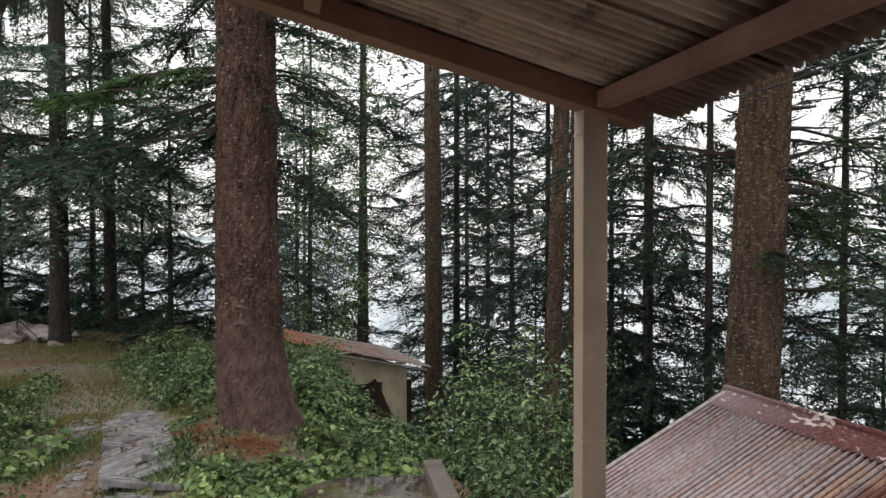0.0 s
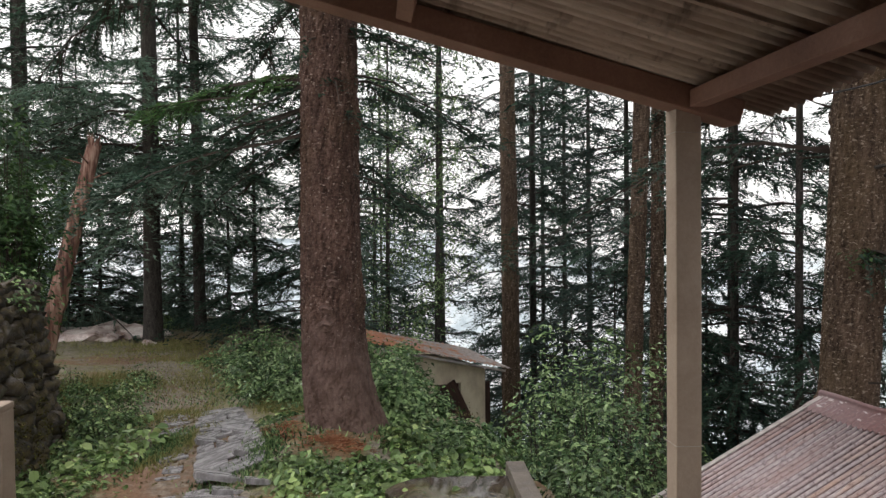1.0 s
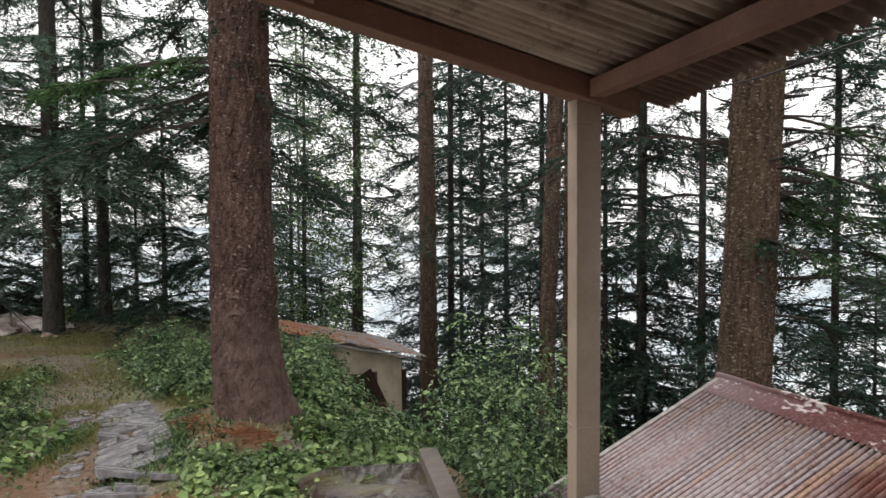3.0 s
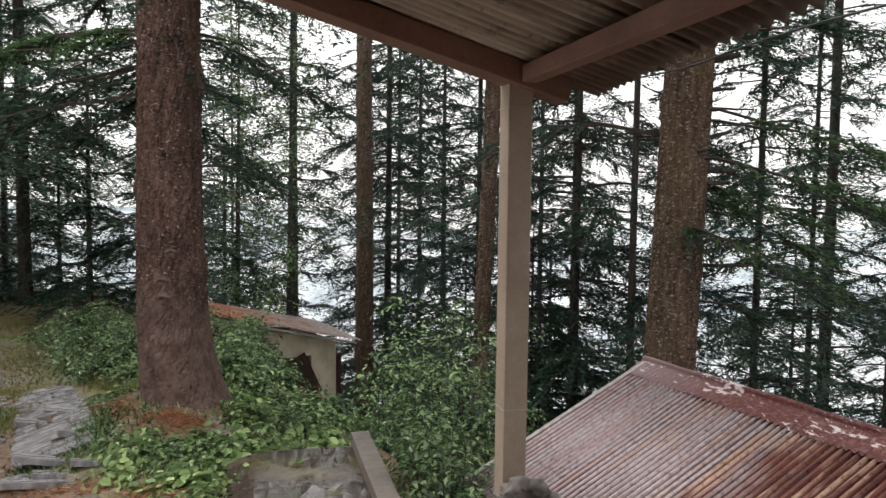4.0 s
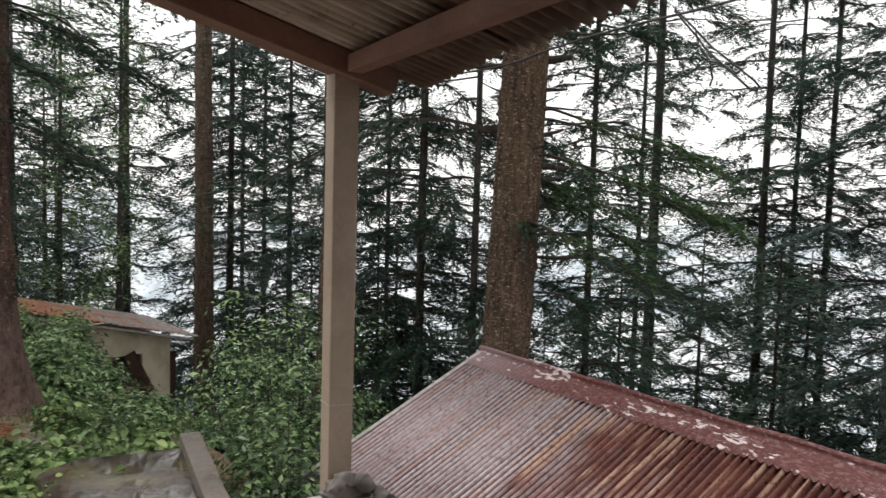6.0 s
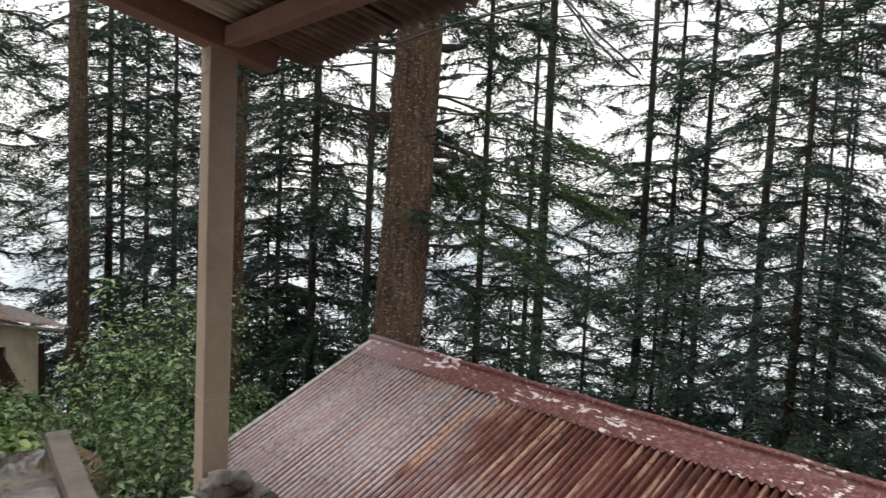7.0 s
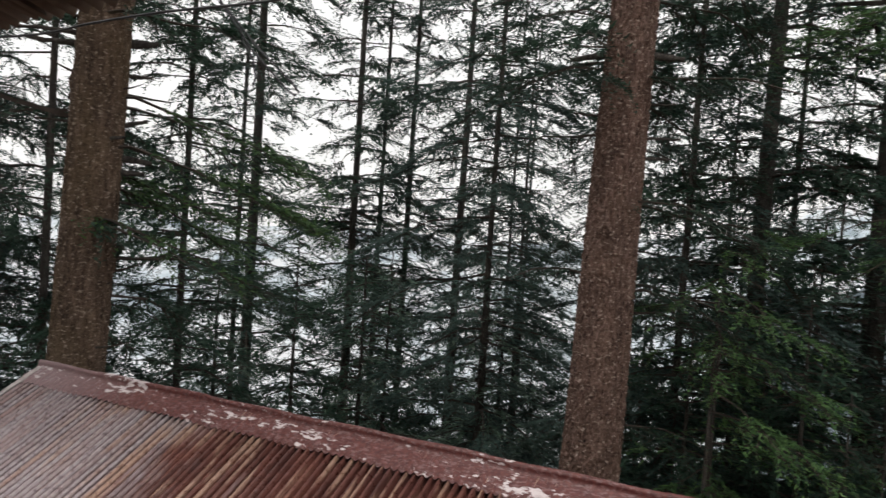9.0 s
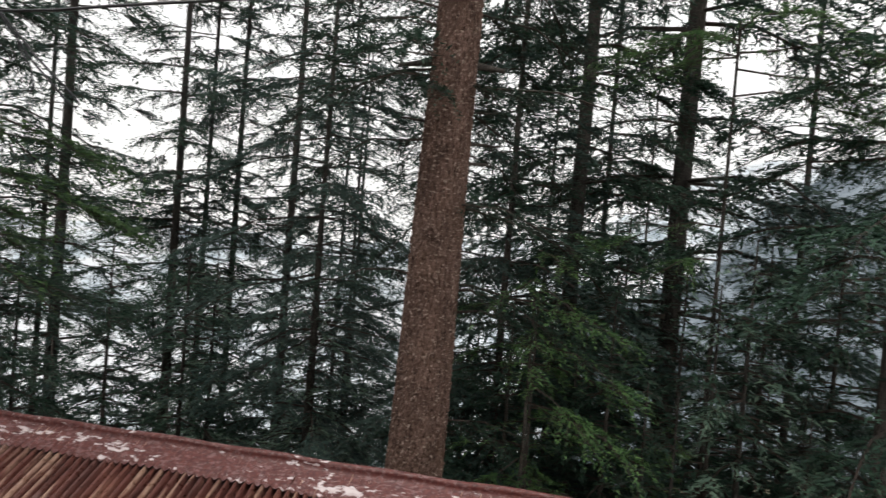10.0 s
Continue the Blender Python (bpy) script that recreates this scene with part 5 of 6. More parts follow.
# bushes between the shed, the great trunk and the rusting roof
k = 0
for x, y, rx, ry, h, n, mat, lab in (
        (0.75, 9.1, 0.75, 0.7, 4.1, 4600, M_SHRUB, "dense green shrub with many small leaves"),
        (1.5, 9.6, 0.7, 0.7, 4.6, 3800, M_SHRUB, "tall leafy shrub on the slope"),
        (0.25, 8.3, 0.45, 0.5, 2.0, 2600, M_SHRUB, "leafy shrub beside the concrete kerb"),
        (0.95, 7.7, 0.6, 0.6, 3.2, 3400, M_SHRUB, "leafy shrub below the concrete kerb"),
        (0.75, 6.6, 0.5, 0.6, 1.45, 2600, M_SHRUB, "leafy shrub below the concrete kerb"),
        (0.6, 5.5, 0.35, 0.5, 1.1, 1500, M_SHRUB, "low leafy shrub below the kerb"),
        (0.5, 10.6, 0.5, 0.7, 2.4, 2200, M_SHRUB, "leafy shrub in front of the shed"),
        (-1.72, 9.15, 0.30, 0.4, 0.95, 1700, M_SHRUB, "leafy shrub growing at the foot of the trunk"),
        (-1.50, 9.5, 0.24, 0.30, 1.00, 1500, M_SHRUB, "upright leafy shrub before the shed wall"),
        (-1.08, 9.7, 0.28, 0.30, 0.50, 1200, M_SHRUB, "low leafy shrub before the shed wall"),
        (-1.30, 8.7, 0.30, 0.4, 0.52, 1300, M_SHRUB, "low leafy shrub at the foot of the trunk"),
        (-1.40, 7.75, 0.24, 0.30, 0.85, 1700, M_SHRUB, "leafy shrub growing beside the great trunk"),
        (-0.62, 7.45, 0.40, 0.36, 0.26, 1500, M_SHRUB, "low leafy shrub above the concrete slab"),
        (-3.0, 9.4, 0.6, 0.5, 0.85, 2000, M_SHRUB, "weedy green bush beside the path"),
        (-3.7, 10.4, 0.7, 0.5, 0.9, 2000, M_SHRUB, "weedy green bush beside the path"),
        (-2.5, 10.4, 0.6, 0.6, 1.0, 1800, M_SHRUB, "weedy green bush beside the path"),
        (-4.5, 12.0, 0.8, 0.6, 0.8, 1700, M_SHRUB, "weedy bush beside the path"),
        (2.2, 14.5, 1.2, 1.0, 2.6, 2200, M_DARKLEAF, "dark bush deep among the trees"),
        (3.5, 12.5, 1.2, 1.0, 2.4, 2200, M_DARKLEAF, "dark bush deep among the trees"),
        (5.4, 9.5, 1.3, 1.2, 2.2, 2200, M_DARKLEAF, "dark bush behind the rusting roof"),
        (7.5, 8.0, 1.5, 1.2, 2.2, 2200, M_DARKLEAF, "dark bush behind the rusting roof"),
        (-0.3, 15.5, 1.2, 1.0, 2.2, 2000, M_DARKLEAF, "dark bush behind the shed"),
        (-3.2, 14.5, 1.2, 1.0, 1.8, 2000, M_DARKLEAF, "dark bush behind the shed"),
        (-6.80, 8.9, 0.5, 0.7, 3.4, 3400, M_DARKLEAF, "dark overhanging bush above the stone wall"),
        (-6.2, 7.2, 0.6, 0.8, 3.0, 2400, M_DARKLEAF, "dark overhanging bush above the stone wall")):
    shrub("shrub", x, y, rx, ry, h, int(n * (1.9 if mat is M_SHRUB else 1.2)), 0.074 if mat is M_SHRUB else 0.085, mat, lab, 500 + k, sprigs=max(20, n // 70))
    k += 1
shrub("shrub", -5.85, 7.75, 0.55, 0.6, 2.7, 5200, 0.085, M_DARKLEAF, "dark leafy bush hanging over the top of the stone wall", 570, sprigs=60, z=0.80)
shrub("shrub", -5.5, 6.9, 0.4, 0.5, 0.6, 1500, 0.06, M_SHRUB, "mossy low growth along the top of the stone wall", 571, sprigs=30, z=0.80)
shrub("reddish_shrub", -1.05, 10.7, 0.35, 0.3, 1.5, 700, 0.06, M_REDLEAF, "sparse reddish-leaved shrub in front of the shed wall", 560, sprigs=14)
shrub("reddish_shrub", 0.05, 11.6, 0.35, 0.3, 1.6, 600, 0.06, M_REDLEAF, "sparse reddish-leaved shrub beside the shed door", 561, sprigs=14)
# broad-leaved herbs in the foreground, mixed with small shrubs
rng = np.random.default_rng(909)
k = 0
for x0, x1, y0, y1, count, big in ((-1.9, -0.4, 5.65, 6.3, 28, 1), (-1.2, -0.35, 6.35, 7.2, 24, 3), (-1.5, -0.85, 4.6, 5.8, 16, 1), (-4.35, -3.65, 5.2, 6.3, 13, 1), (-4.7, -3.8, 6.3, 7.3, 13, 1), (-5.2, -4.35, 7.3, 8.4, 13, 0), (-5.9, -4.9, 7.6, 10.2, 16, 0), (-1.3, -0.45, 7.1, 7.9, 14, 2), (-3.9, -2.5, 8.7, 10.6, 22, 0), (-5.6, -3.6, 11.0, 13.0, 14, 0), (-10.5, -5.5, 17.2, 19.2, 18, 0), (0.35, 0.75, 4.2, 7.0, 12, 0), (-2.12, -1.7, 5.95, 6.4, 13, 1), (-2.65, -2.35, 7.1, 7.8, 6, 2)):
    for q in range(count):
        x, y = rng.uniform(x0, x1), rng.uniform(y0, y1)
        r, h = rng.uniform(0.14, 0.28), rng.uniform(0.16, 0.42) * (0.75 if big == 1 else 0.5 if big == 2 else 0.8 if big else 1.3)
        herb = rng.random() < (0.75 if big == 1 else 0.2)
        shrub("herb_patch", x, y, r, r, h, int(rng.uniform(170, 270) if herb else rng.uniform(170, 300)), rng.uniform(0.038, 0.115) if herb else rng.uniform(0.042, 0.06), M_HERB if herb else M_SHRUB,
              "bright green broad-leaved herbs" if herb else "small-leaved green weeds growing in the soil", 1000 + k, "herb patches", sprigs=9, aspect=0.68 if herb else 0.5, category="herbs", low=0.35)
        k += 1


def scatter_blades(name, label, spots, count, h, w, mat, seed, flat=False, category="grass"):
    rng = np.random.default_rng(seed)
    pts = []
    per = count // len(spots)
    for x, y, rx, ry in spots:
        hub = rng.normal(0, 0.5, (12, 2))      # gathered in drifts
        pick = hub[rng.integers(0, 12, per)] + rng.normal(0, 0.28, (per, 2))
        pts.append(np.array([x, y]) + pick * [rx, ry])
    p = np.concatenate(pts)
    n = len(p)
    base = np.stack([p[:, 0], p[:, 1], ground_height(p[:, 0], p[:, 1]) + (0.008 if flat else -0.01)], -1)
    d = rng.normal(0, 1, (n, 3)) * ([1, 1, 0.12] if flat else [0.45, 0.45, 0]) + ([0, 0, 0.05] if flat else [0, 0, 1])
    d /= np.linalg.norm(d, axis=1)[:, None]
    s = np.cross(d, rng.normal(0, 1, (n, 3)))
    s /= np.linalg.norm(s, axis=1)[:, None]
    ln = (h * rng.uniform(0.5, 1.3, n))[:, None]
    tri = np.stack([base - s * w, base + s * w, base + d * ln], 1)
    tagged(new(name, tri_mesh(name, [tri], mat)), label, category, kind="stuff")


scatter_blades("grass", "thin yellow-green grass along the path edges", ((-3.15, 9.2, 0.4, 0.6), (-4.0, 10.6, 0.5, 0.7), (-5.0, 12.6, 0.9, 0.8), (-5.7, 9.6, 0.4, 1.0), (-2.6, 8.4, 0.3, 0.5), (-7.8, 14.8, 1.5, 1.0)), 9000, 0.14, 0.006, M_GRASS, 71)
scatter_blades("ground_weeds", "low green weeds over the forest soil", ((-4.6, 7.2, 0.35, 1.0), (-5.6, 8.8, 0.4, 1.0), (-1.1, 7.2, 0.8, 0.6), (-2.35, 6.5, 0.35, 0.5), (-3.6, 6.8, 0.12, 0.6), (-2.9, 10, 1.2, 1.0), (-4.3, 11.5, 0.7, 1.2)), 15000, 0.06, 0.011, M_SHRUB, 72)
scatter_blades("fallen_needles", "orange-brown fallen deodar needles and twigs", ((-1.76, 6.56, 0.26, 0.09), (-1.72, 6.58, 0.20, 0.08), (-2.35, 6.9, 0.2, 0.25), (-2.6, 5.65, 0.5, 0.10), (-1.5, 5.4, 0.4, 0.15)), 3000, 0.08, 0.0035, M_LITTER, 73, True, "litter")


near_fresh = thing("young_deodar", "young deodar with fresh green boughs beside the thick trunk", "tree", pose(12.2, 4.75, gz(12.2, 4.75) - 0.1), "young deodars")
child("trunk", trunk_mesh(89, 7.2, 0.06, 0.2, (0, 0), 12, 20, 0.3, M_BARK_FAR), near_fresh)
low = -gz(12.2, 4.75)
boughs_on(near_fresh, 92, [(low + dz, az, ln, 0.05, 0.32) for dz, az, ln in ((0.9, -165, 1.6), (0.7, -125, 1.7), (0.4, -90, 1.8), (0.1, -150, 1.7), (-0.2, -110, 1.9), (-0.6, -80, 2.0), (-0.9, -140, 1.9), (0.5, 100, 1.5), (-0.3, 60, 1.7), (-1.3, -100, 2.1), (1.4, -140, 1.2), (1.8, -60, 1.0))], M_NEEDLE_FRESH, (0.11, 0.02), 0.042)
# bright fresh boughs on the tree beyond the thick trunk
fresh = thing("deodar_tree", "young deodar with bright fresh green boughs", "tree", pose(16.2, 2.4, gz(16.2, 2.4) - 0.1), "forest deodars")
child("trunk", trunk_mesh(88, 14, 0.07, 0.2, (0, 0), 16, 24, 0.4, M_BARK_FAR), fresh)
top = 5.7 - gz(16.2, 2.4)
boughs_on(fresh, 90, [(top, 130, 3.0, 0.05, 0.25), (top + 0.2, 165, 2.6, 0.05, 0.25), (top - 0.1, 100, 2.4, 0.05, 0.3), (top, -120, 3.2, 0.05, 0.25), (top - 0.3, -60, 3.4, 0.05, 0.3), (top + 0.3, 140, 2.6, 0.05, 0.3), (top - 0.8, -95, 3.0, 0.0, 0.3), (top + 0.5, -150, 3.0, 0.1, 0.3), (top - 3.5, 120, 2.6, 0.0, 0.3), (top - 4.2, 150, 2.4, 0, 0.3)], M_NEEDLE_FRESH, (0.12, 0.02), 0.05)
scatter_blades("leaf_litter", "small fallen leaves and bits scattered on the path", ((-3.2, 6.6, 0.5, 1.0), (-3.9, 7.9, 0.5, 1.0), (-4.9, 9.6, 0.8, 1.2), (-2.6, 5.7, 0.6, 0.6), (-6.5, 13, 1.2, 2.0)), 1300, 0.045, 0.013, M_REDLEAF, 74, True, "litter")
scatter_blades("path_weeds", "sparse small weeds sprouting on the path", ((-3.5, 7.0, 0.16, 0.7), (-4.35, 8.6, 0.45, 0.8), (-5.2, 10.2, 0.8, 1.4), (-7.0, 13.5, 1.4, 1.8), (-4.9, 11.5, 0.9, 1.2), (-8.2, 15.5, 1.6, 1.0)), 11000, 0.06, 0.009, M_GRASS, 75)


# ---- stone slab path ----
def build_path():
    """Thin irregular slates laid across the way, their broken edges lapping."""
    bed = thing("path", "old path of wet grey slate slabs set in mossy soil", "path", kind="structure")
    rng = np.random.default_rng(8)
    line = [(-2.44, 5.72), (-2.60, 6.2), (-2.95, 7.0), (-3.42, 8.0), (-3.75, 8.7)]
    cum = np.concatenate([[0], np.cumsum([math.dist(p, q) for p, q in zip(line, line[1:])])])
    meshes = []
    for q in range(10):      # a slate one unit wide and deep, with a ragged outline
        bm = bmesh.new()
        n = 11
        rim = [(0.5 * np.sign(math.cos(w)) * abs(math.cos(w)) ** 0.35 * rng.uniform(0.95, 1.04), 0.5 * np.sign(math.sin(w)) * abs(math.sin(w)) ** 0.35 * rng.uniform(0.90, 1.04)) for w in np.linspace(0.2, 6.28 + 0.2, n, endpoint=False)]
        top = [bm.verts.new((x * 0.975, y * 0.96, 0.05 + rng.normal(0, 0.002))) for x, y in rim]
        mid = [bm.verts.new((x, y, 0.044)) for x, y in rim]
        low = [bm.verts.new((x, y, 0)) for x, y in rim]
        bm.faces.new(top)
        for a, b in ((top, mid), (mid, low)):
            for k in range(n):
                bm.faces.new((a[k], b[k], b[(k + 1) % n], a[(k + 1) % n]))
        bmesh.ops.recalc_face_normals(bm, faces=bm.faces)
        me = bpy.data.meshes.new("slab")
        bm.to_mesh(me)
        bm.free()
        me.materials.append(M_SLATE)
        meshes.append(me)
    def lie(x, y, head, across):
        """How far the ground tilts a slab, in degrees."""
        c, s = math.cos(radians(head)), math.sin(radians(head))
        ux, uy = (c, s) if across else (-s, c)
        rise = math.degrees(math.atan2(gz(x + 0.15 * ux, y + 0.15 * uy) - gz(x - 0.15 * ux, y - 0.15 * uy), 0.3))
        return -rise if across else rise

    t = 0.0
    while t < cum[-1]:
        deep = rng.uniform(0.09, 0.24)
        cx, cy = np.interp(t + deep / 2, cum, [p[0] for p in line]), np.interp(t + deep / 2, cum, [p[1] for p in line])
        dx, dy = np.interp(t + 0.3, cum, [p[0] for p in line]) - np.interp(t - 0.3, cum, [p[0] for p in line]), np.interp(t + 0.3, cum, [p[1] for p in line]) - np.interp(t - 0.3, cum, [p[1] for p in line])
        head = math.degrees(math.atan2(dy, dx)) - 90 + rng.normal(0, 3)
        full = 0.70 - 0.05 * t + rng.normal(0, 0.025)
        cut = [0.0] + sorted(rng.uniform(0.25, 0.75, rng.choice([0, 1, 1, 2]))) + [1.0]
        for a, b in zip(cut, cut[1:]):
            wide = (b - a) * full
            if wide < 0.09 or rng.random() < 0.03 * (t - 1.6):
                continue
            o = ((a + b) / 2 - 0.5) * full
            px_, py_ = cx + o * math.cos(radians(head)), cy + o * math.sin(radians(head))
            ob = child("slab", meshes[rng.integers(10)], bed)
            ob.matrix_world = pose(px_, py_, gz(px_, py_) - 0.022 + rng.normal(0, 0.0025), lie(px_, py_, head, 0) + rng.normal(0.4, 0.5), lie(px_, py_, head, 1) + rng.normal(0, 0.5), head + rng.normal(0, 1.2) + 180 * rng.integers(2)) @ Matrix.Diagonal((wide * 1.0, deep * rng.uniform(1.06, 1.2), 1, 1))
        if rng.random() < 0.75:      # sunken stones of the overgrown side
            o = -full / 2 - rng.uniform(0.12, 0.30)
            px_, py_ = cx + o * math.cos(radians(head)), cy + o * math.sin(radians(head))
            ob = child("slab", meshes[rng.integers(10)], bed)
            ob.matrix_world = pose(px_, py_, gz(px_, py_) - 0.040 + rng.normal(0, 0.004), lie(px_, py_, head, 0) + rng.normal(0, 1), lie(px_, py_, head, 1) + rng.normal(0, 1), head + rng.normal(0, 8)) @ Matrix.Diagonal((rng.uniform(0.18, 0.34), deep * rng.uniform(0.8, 1.1), 1, 1))
        t += deep * 0.97


build_path()


# ---- concrete pad with its kerb ----
def build_pad():
    bm = box(1.0, 2.6, 0.5, 0.03, 0.03, 9, 5)
    for v in bm.verts:      # the broken side
        k = max(0.0, -0.2 - v.co.x) / 0.3
        v.co.x += 0.16 * k * noise.noise(Vector((0, v.co.y * 2.6, 3)))
        v.co.z -= 0.10 * k * k
    pad = part("concrete_pad", bm, M_CONCRETE)
    pad.matrix_world = pose(-0.45, 4.55, -0.985, 0, 0, 6)
    tagged(pad, "broken wet concrete slab with puddles", "pavement", kind="structure")
    kerb = part("kerb", box(0.15, 2.5, 0.75, 0.012, 0.012, 5, 6), M_KERB)
    kerb.matrix_world = pose(0.10, 4.75, -1.15, 0, 0, 9)
    tagged(kerb, "low grey concrete kerb wall beside the slab", "kerb", kind="structure")


build_pad()


# ---- the shed among the bushes ----
def build_shed():
    shed = thing("shed", "small cream-washed shed half hidden by bushes under a needle-strewn roof", "shed", pose(-1.80, 12.47, -2.84, 0, 0, 32))
    w, d, h = 1.75, 1.5, 2.02
    t = 0.14
    front = bmesh.new()
    # front wall in pieces round a window opening
    for x0, x1, z0, z1 in ((-w / 2, -0.05, 0, h), (-0.05, 0.42, 0, 1.25), (-0.05, 0.42, 1.82, h), (0.42, w / 2, 0, h)):
        b = box(x1 - x0, t, z1 - z0)
        b.transform(Matrix.Translation(((x0 + x1) / 2, -d / 2, z0)))
        me = bpy.data.meshes.new("tmp")
        b.to_mesh(me)
        b.free()
        front.from_mesh(me)
        bpy.data.meshes.remove(me)
    for v in front.verts:      # its top follows the fall of the roof
        if v.co.z > h - 0.01:
            v.co.z = h + 0.20 - 0.245 * v.co.x
    part("front_wall", front, M_CREAM, shed)
    part("back_wall", box(w, t, h + 0.05), M_CREAM, shed).matrix_basis = pose(0, d / 2, 0)
    part("side_wall", box(t, d - t, h + 0.36), M_CREAM, shed).matrix_basis = pose(-w / 2 + t / 2, 0, 0)
    part("side_wall", box(t, d - t, h), M_CREAM, shed).matrix_basis = pose(w / 2 - t / 2, 0, 0)
    part("shutter", box(0.46, 0.03, 0.56, 0.004), M_DARKWOOD, shed, "dark board shutter").matrix_basis = pose(0.185, -d / 2 + 0.02, 1.255)
    part("door", box(0.16, 0.05, 1.75, 0.006), M_DARKWOOD, shed, "dark brown weathered door edge").matrix_basis = pose(w / 2 + 0.10, -d / 2 + 0.1, 0)
    part("loose_board", box(0.20, 0.028, 0.74, 0.004, 0.004, 2, 3), M_DARKWOOD, shed, "loose dark board hanging askew").matrix_basis = pose(0.52, -d / 2 - 0.088, 1.18, 0, -26, 0)
    v, f = corrugated(3.0, 1.75, 0.09, 0.012, 6, 10, 9, 0.008)
    v -= [1.80, 1.05, 0]
    rf = child("roof", mesh_of("roof", v, f, M_SHEDROOF, True), shed, "rusty sheet roof under orange needles")
    rf.matrix_basis = pose(0.08, -0.05, h + 0.355, 3.2, 14.0, 0)
    fb = part("fascia", box(2.9, 0.03, 0.035, 0.004), M_ZINC, shed, "pale bent sheet edge")
    fb.matrix_basis = pose(-0.28, -1.06, h + 0.30, 0, 14.0, 0)


build_shed()


# ---- boulders at the end of the path ----
def build_rocks():
    rng = np.random.default_rng(12)
    for k, (x, y, r, sx, sy, sz) in enumerate(((-9.9, 16.3, 0.9, 1.25, 0.8, 0.26), (-9.2, 16.6, 0.5, 1.1, 0.9, 0.42), (-8.6, 16.4, 0.3, 1.2, 1, 0.5), (-10.9, 16.2, 0.5, 1.2, 0.9, 0.35), (-9.4, 15.7, 0.28, 1.3, 1, 0.4), (-8.2, 15.4, 0.16, 1.2, 1, 0.6))):
        bm = bmesh.new()
        bmesh.ops.create_icosphere(bm, subdivisions=2, radius=r)
        for q in bm.verts:
            n0 = noise.noise(q.co * 1.6 / r + Vector((k * 7, 0, 0)))
            q.co *= 1 + 0.5 * n0 + 0.22 * noise.noise(q.co * 3.1 / r)
            q.co = Vector((q.co.x * sx, q.co.y * sy, q.co.z * sz))
        ob = part("boulder", bm, M_ROCK)
        ob.matrix_world = pose(x, y, gz(x, y) + r * sz * 0.35, 0, 0, rng.uniform(0, 360))
        tagged(ob, "pale pinkish boulder lying on the grass", "rock", "boulders")


build_rocks()


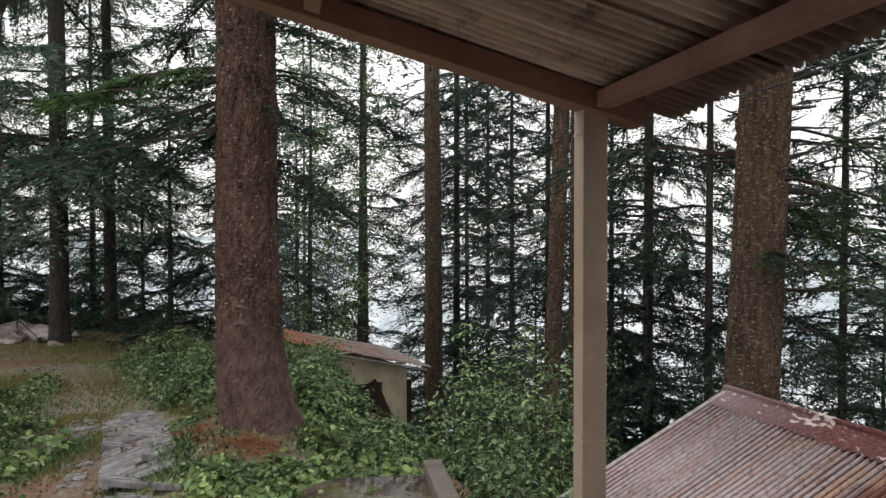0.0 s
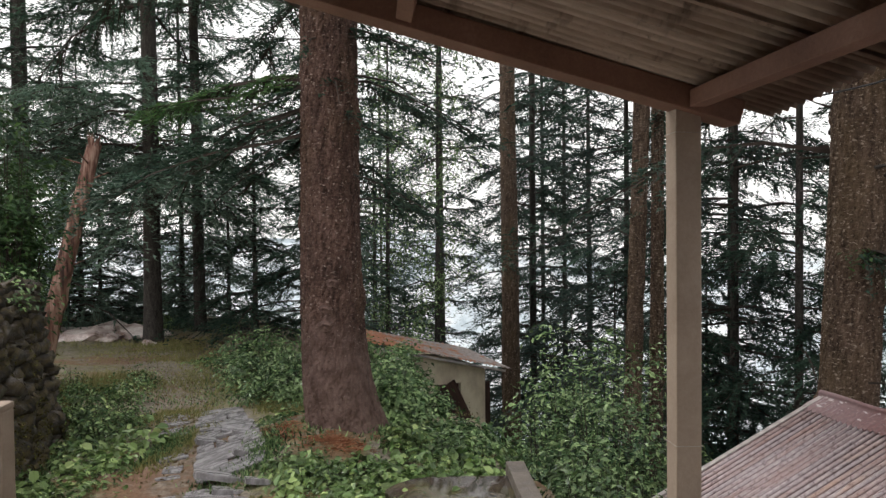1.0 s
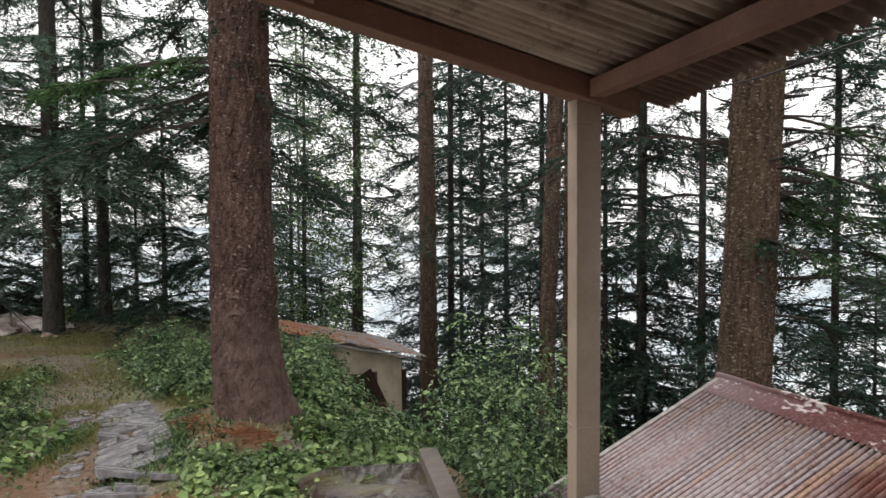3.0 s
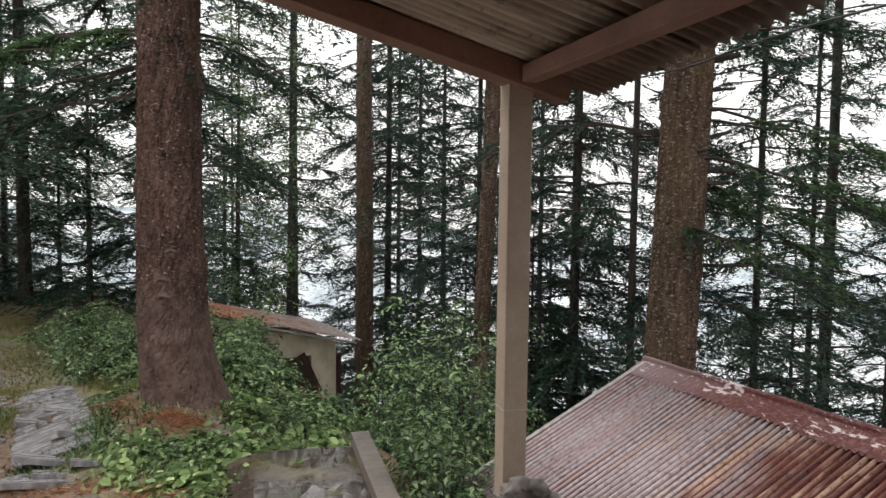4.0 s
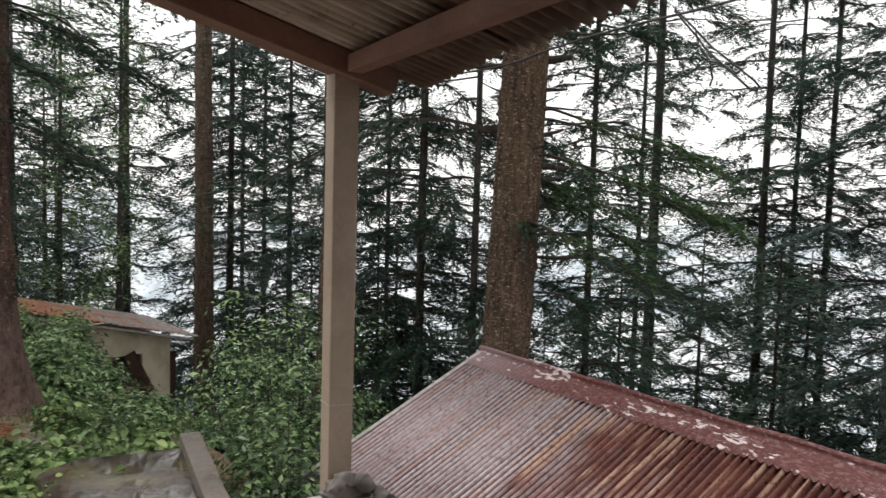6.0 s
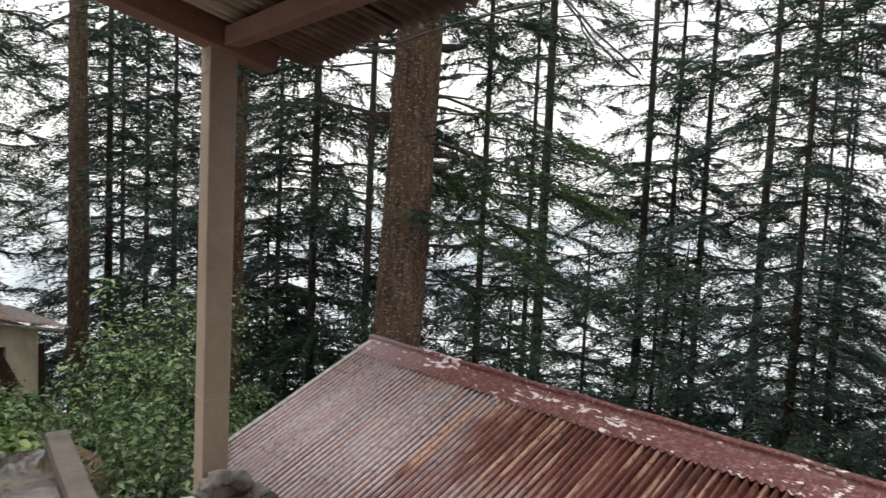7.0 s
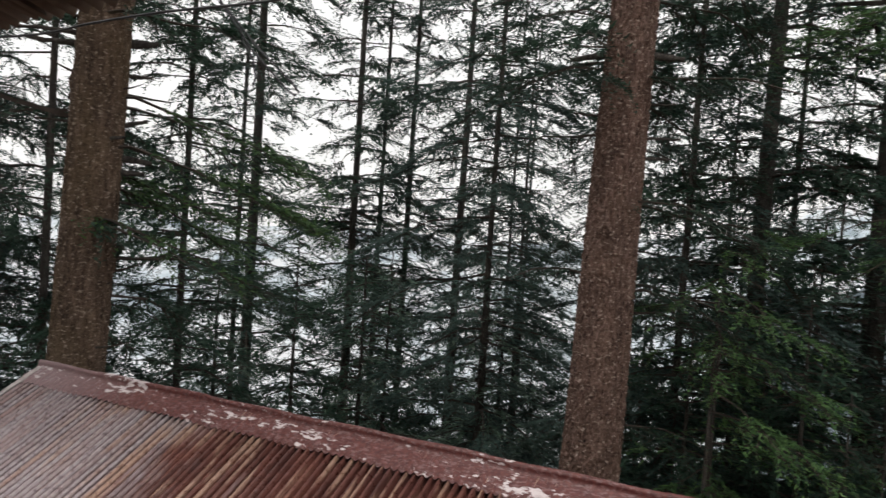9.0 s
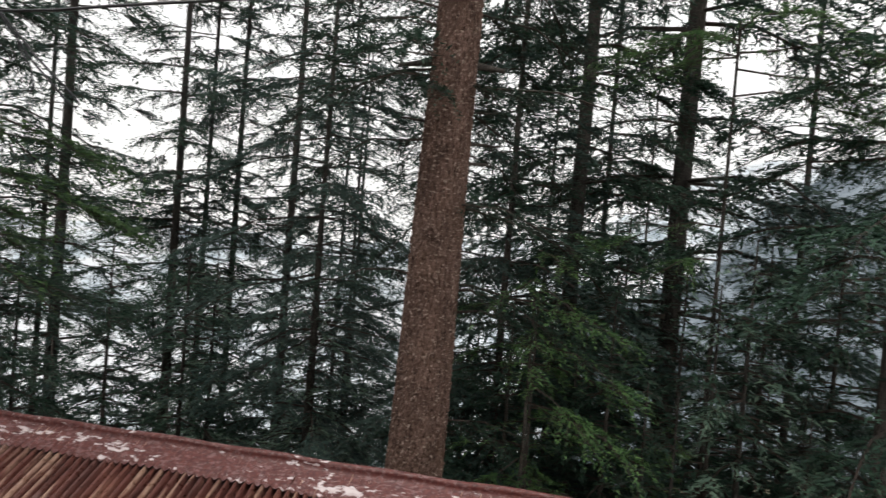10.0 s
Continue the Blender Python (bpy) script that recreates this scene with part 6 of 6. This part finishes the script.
# ---- dry-stone retaining wall, its stones last ----
def build_stone_wall():
    wall = thing("stone_wall", "mossy dry-stone retaining wall of dark rubble", "wall")
    a, b = Vector((-5.00, 7.55, 0)), Vector((-3.85, 4.4, 0))
    d = (b - a).normalized()
    inw = Vector((d.y, -d.x, 0)) * 1.0
    if inw.x > 0:
        inw = -inw
    core = box(3.4, 0.9, 1.72, 0.05, 0.05, 5, 2)
    co = part("core", core, M_GROUND, wall, "earth fill behind the stones")
    mid = (a + b) / 2 + inw * 0.84
    co.matrix_world = pose(mid.x, mid.y, -0.85, 0, 0, math.degrees(math.atan2(d.y, d.x)))
    rng = np.random.default_rng(44)
    meshes = []
    for q in range(7):
        bm = box(0.98, 0.98, 0.98, 0.0, 0.0, 1)
        for v in bm.verts:
            v.co.z -= 0.49
            c = v.co.copy()
            v.co = c * (1 - 0.16 * (c.length / 0.85) ** 2) + 0.22 * noise.noise_vector(c * 2.1 + Vector((q * 5, 0, 0)))
        for fc in bm.faces:
            fc.smooth = True
        me = bpy.data.meshes.new("stone")
        bm.to_mesh(me)
        bm.free()
        me.materials.append(M_STONE)
        meshes.append(me)
    L = (b - a).length
    z = -0.85
    while z < 0.92:
        hh = rng.uniform(0.10, 0.19)
        s = rng.uniform(-0.1, 0.05)
        while s < L:
            ww = rng.uniform(0.14, 0.34)
            back = 0.10 + 0.38 * (z + 0.85) / 1.8
            p = a + d * (s + ww / 2) + inw * (back + rng.normal(0, 0.025))
            ob = child("stone", meshes[rng.integers(7)], wall)
            ob.matrix_world = pose(p.x, p.y, z + hh / 2, rng.normal(0, 12), rng.normal(0, 14), math.degrees(math.atan2(d.y, d.x)) + rng.normal(0, 8)) @ Matrix.Diagonal((ww * 1.02, 0.3, hh * 1.04, 1))
            s += ww
        # the return at the wall's end
        s = 0.1
        while s < 1.0:
            ww = rng.uniform(0.16, 0.36)
            p = a + inw * (s + ww / 2 + 0.16 * (z + 0.85) / 1.8) - d * (0.02 - 0.1 * (z + 0.85) / 1.8)
            ob = child("stone", meshes[rng.integers(7)], wall)
            ob.matrix_world = pose(p.x, p.y, z + hh / 2, rng.normal(0, 7), rng.normal(0, 7), math.degrees(math.atan2(inw.y, inw.x)) + rng.normal(0, 8)) @ Matrix.Diagonal((ww * 1.02, 0.28, hh * 1.04, 1))
            s += ww
        z += hh * 0.96
    # moss and small creepers over the lower stones
    n = 6500
    u, up = rng.uniform(0, 1, n) * (L + 0.1) - 0.05, rng.beta(1.0, 2.0, n) * 1.5
    hubs = rng.uniform(0, 1, (70, 2)) * [L, 1.5]
    gap = np.min(np.hypot(u[:, None] - hubs[:, 0], up[:, None] - hubs[:, 1]), 1)
    keep = gap < rng.uniform(0.03, 0.17, n)
    u, up = u[keep], up[keep]
    out = rng.normal(-0.045, 0.02, len(u)) + 0.10 - 0.14 + 0.38 * up / 1.8
    pts = np.array(a)[None, :2] + np.array(d)[None, :2] * u[:, None] + np.array(inw)[None, :2] * out[:, None]
    v, f = leaf_tris(rng, np.column_stack([pts, up - 0.85]), np.tile(-np.array(inw) * 0.7, (len(u), 1)), 0.034, 0.6, 0.5)
    moss = new("wall_moss", mesh_of("moss", v, f, M_MOSS))
    tagged(moss, "olive and brown moss with creepers over the lower stones", "moss", kind="stuff")


build_stone_wall()


# ---- the whole plan brought to its true size ----
for ob in list(scene.objects):
    if ob.parent is None and ob.type != 'CAMERA' and ob.type != 'LIGHT':
        ob.matrix_world = Matrix.Scale(SIZE, 4) @ ob.matrix_basis
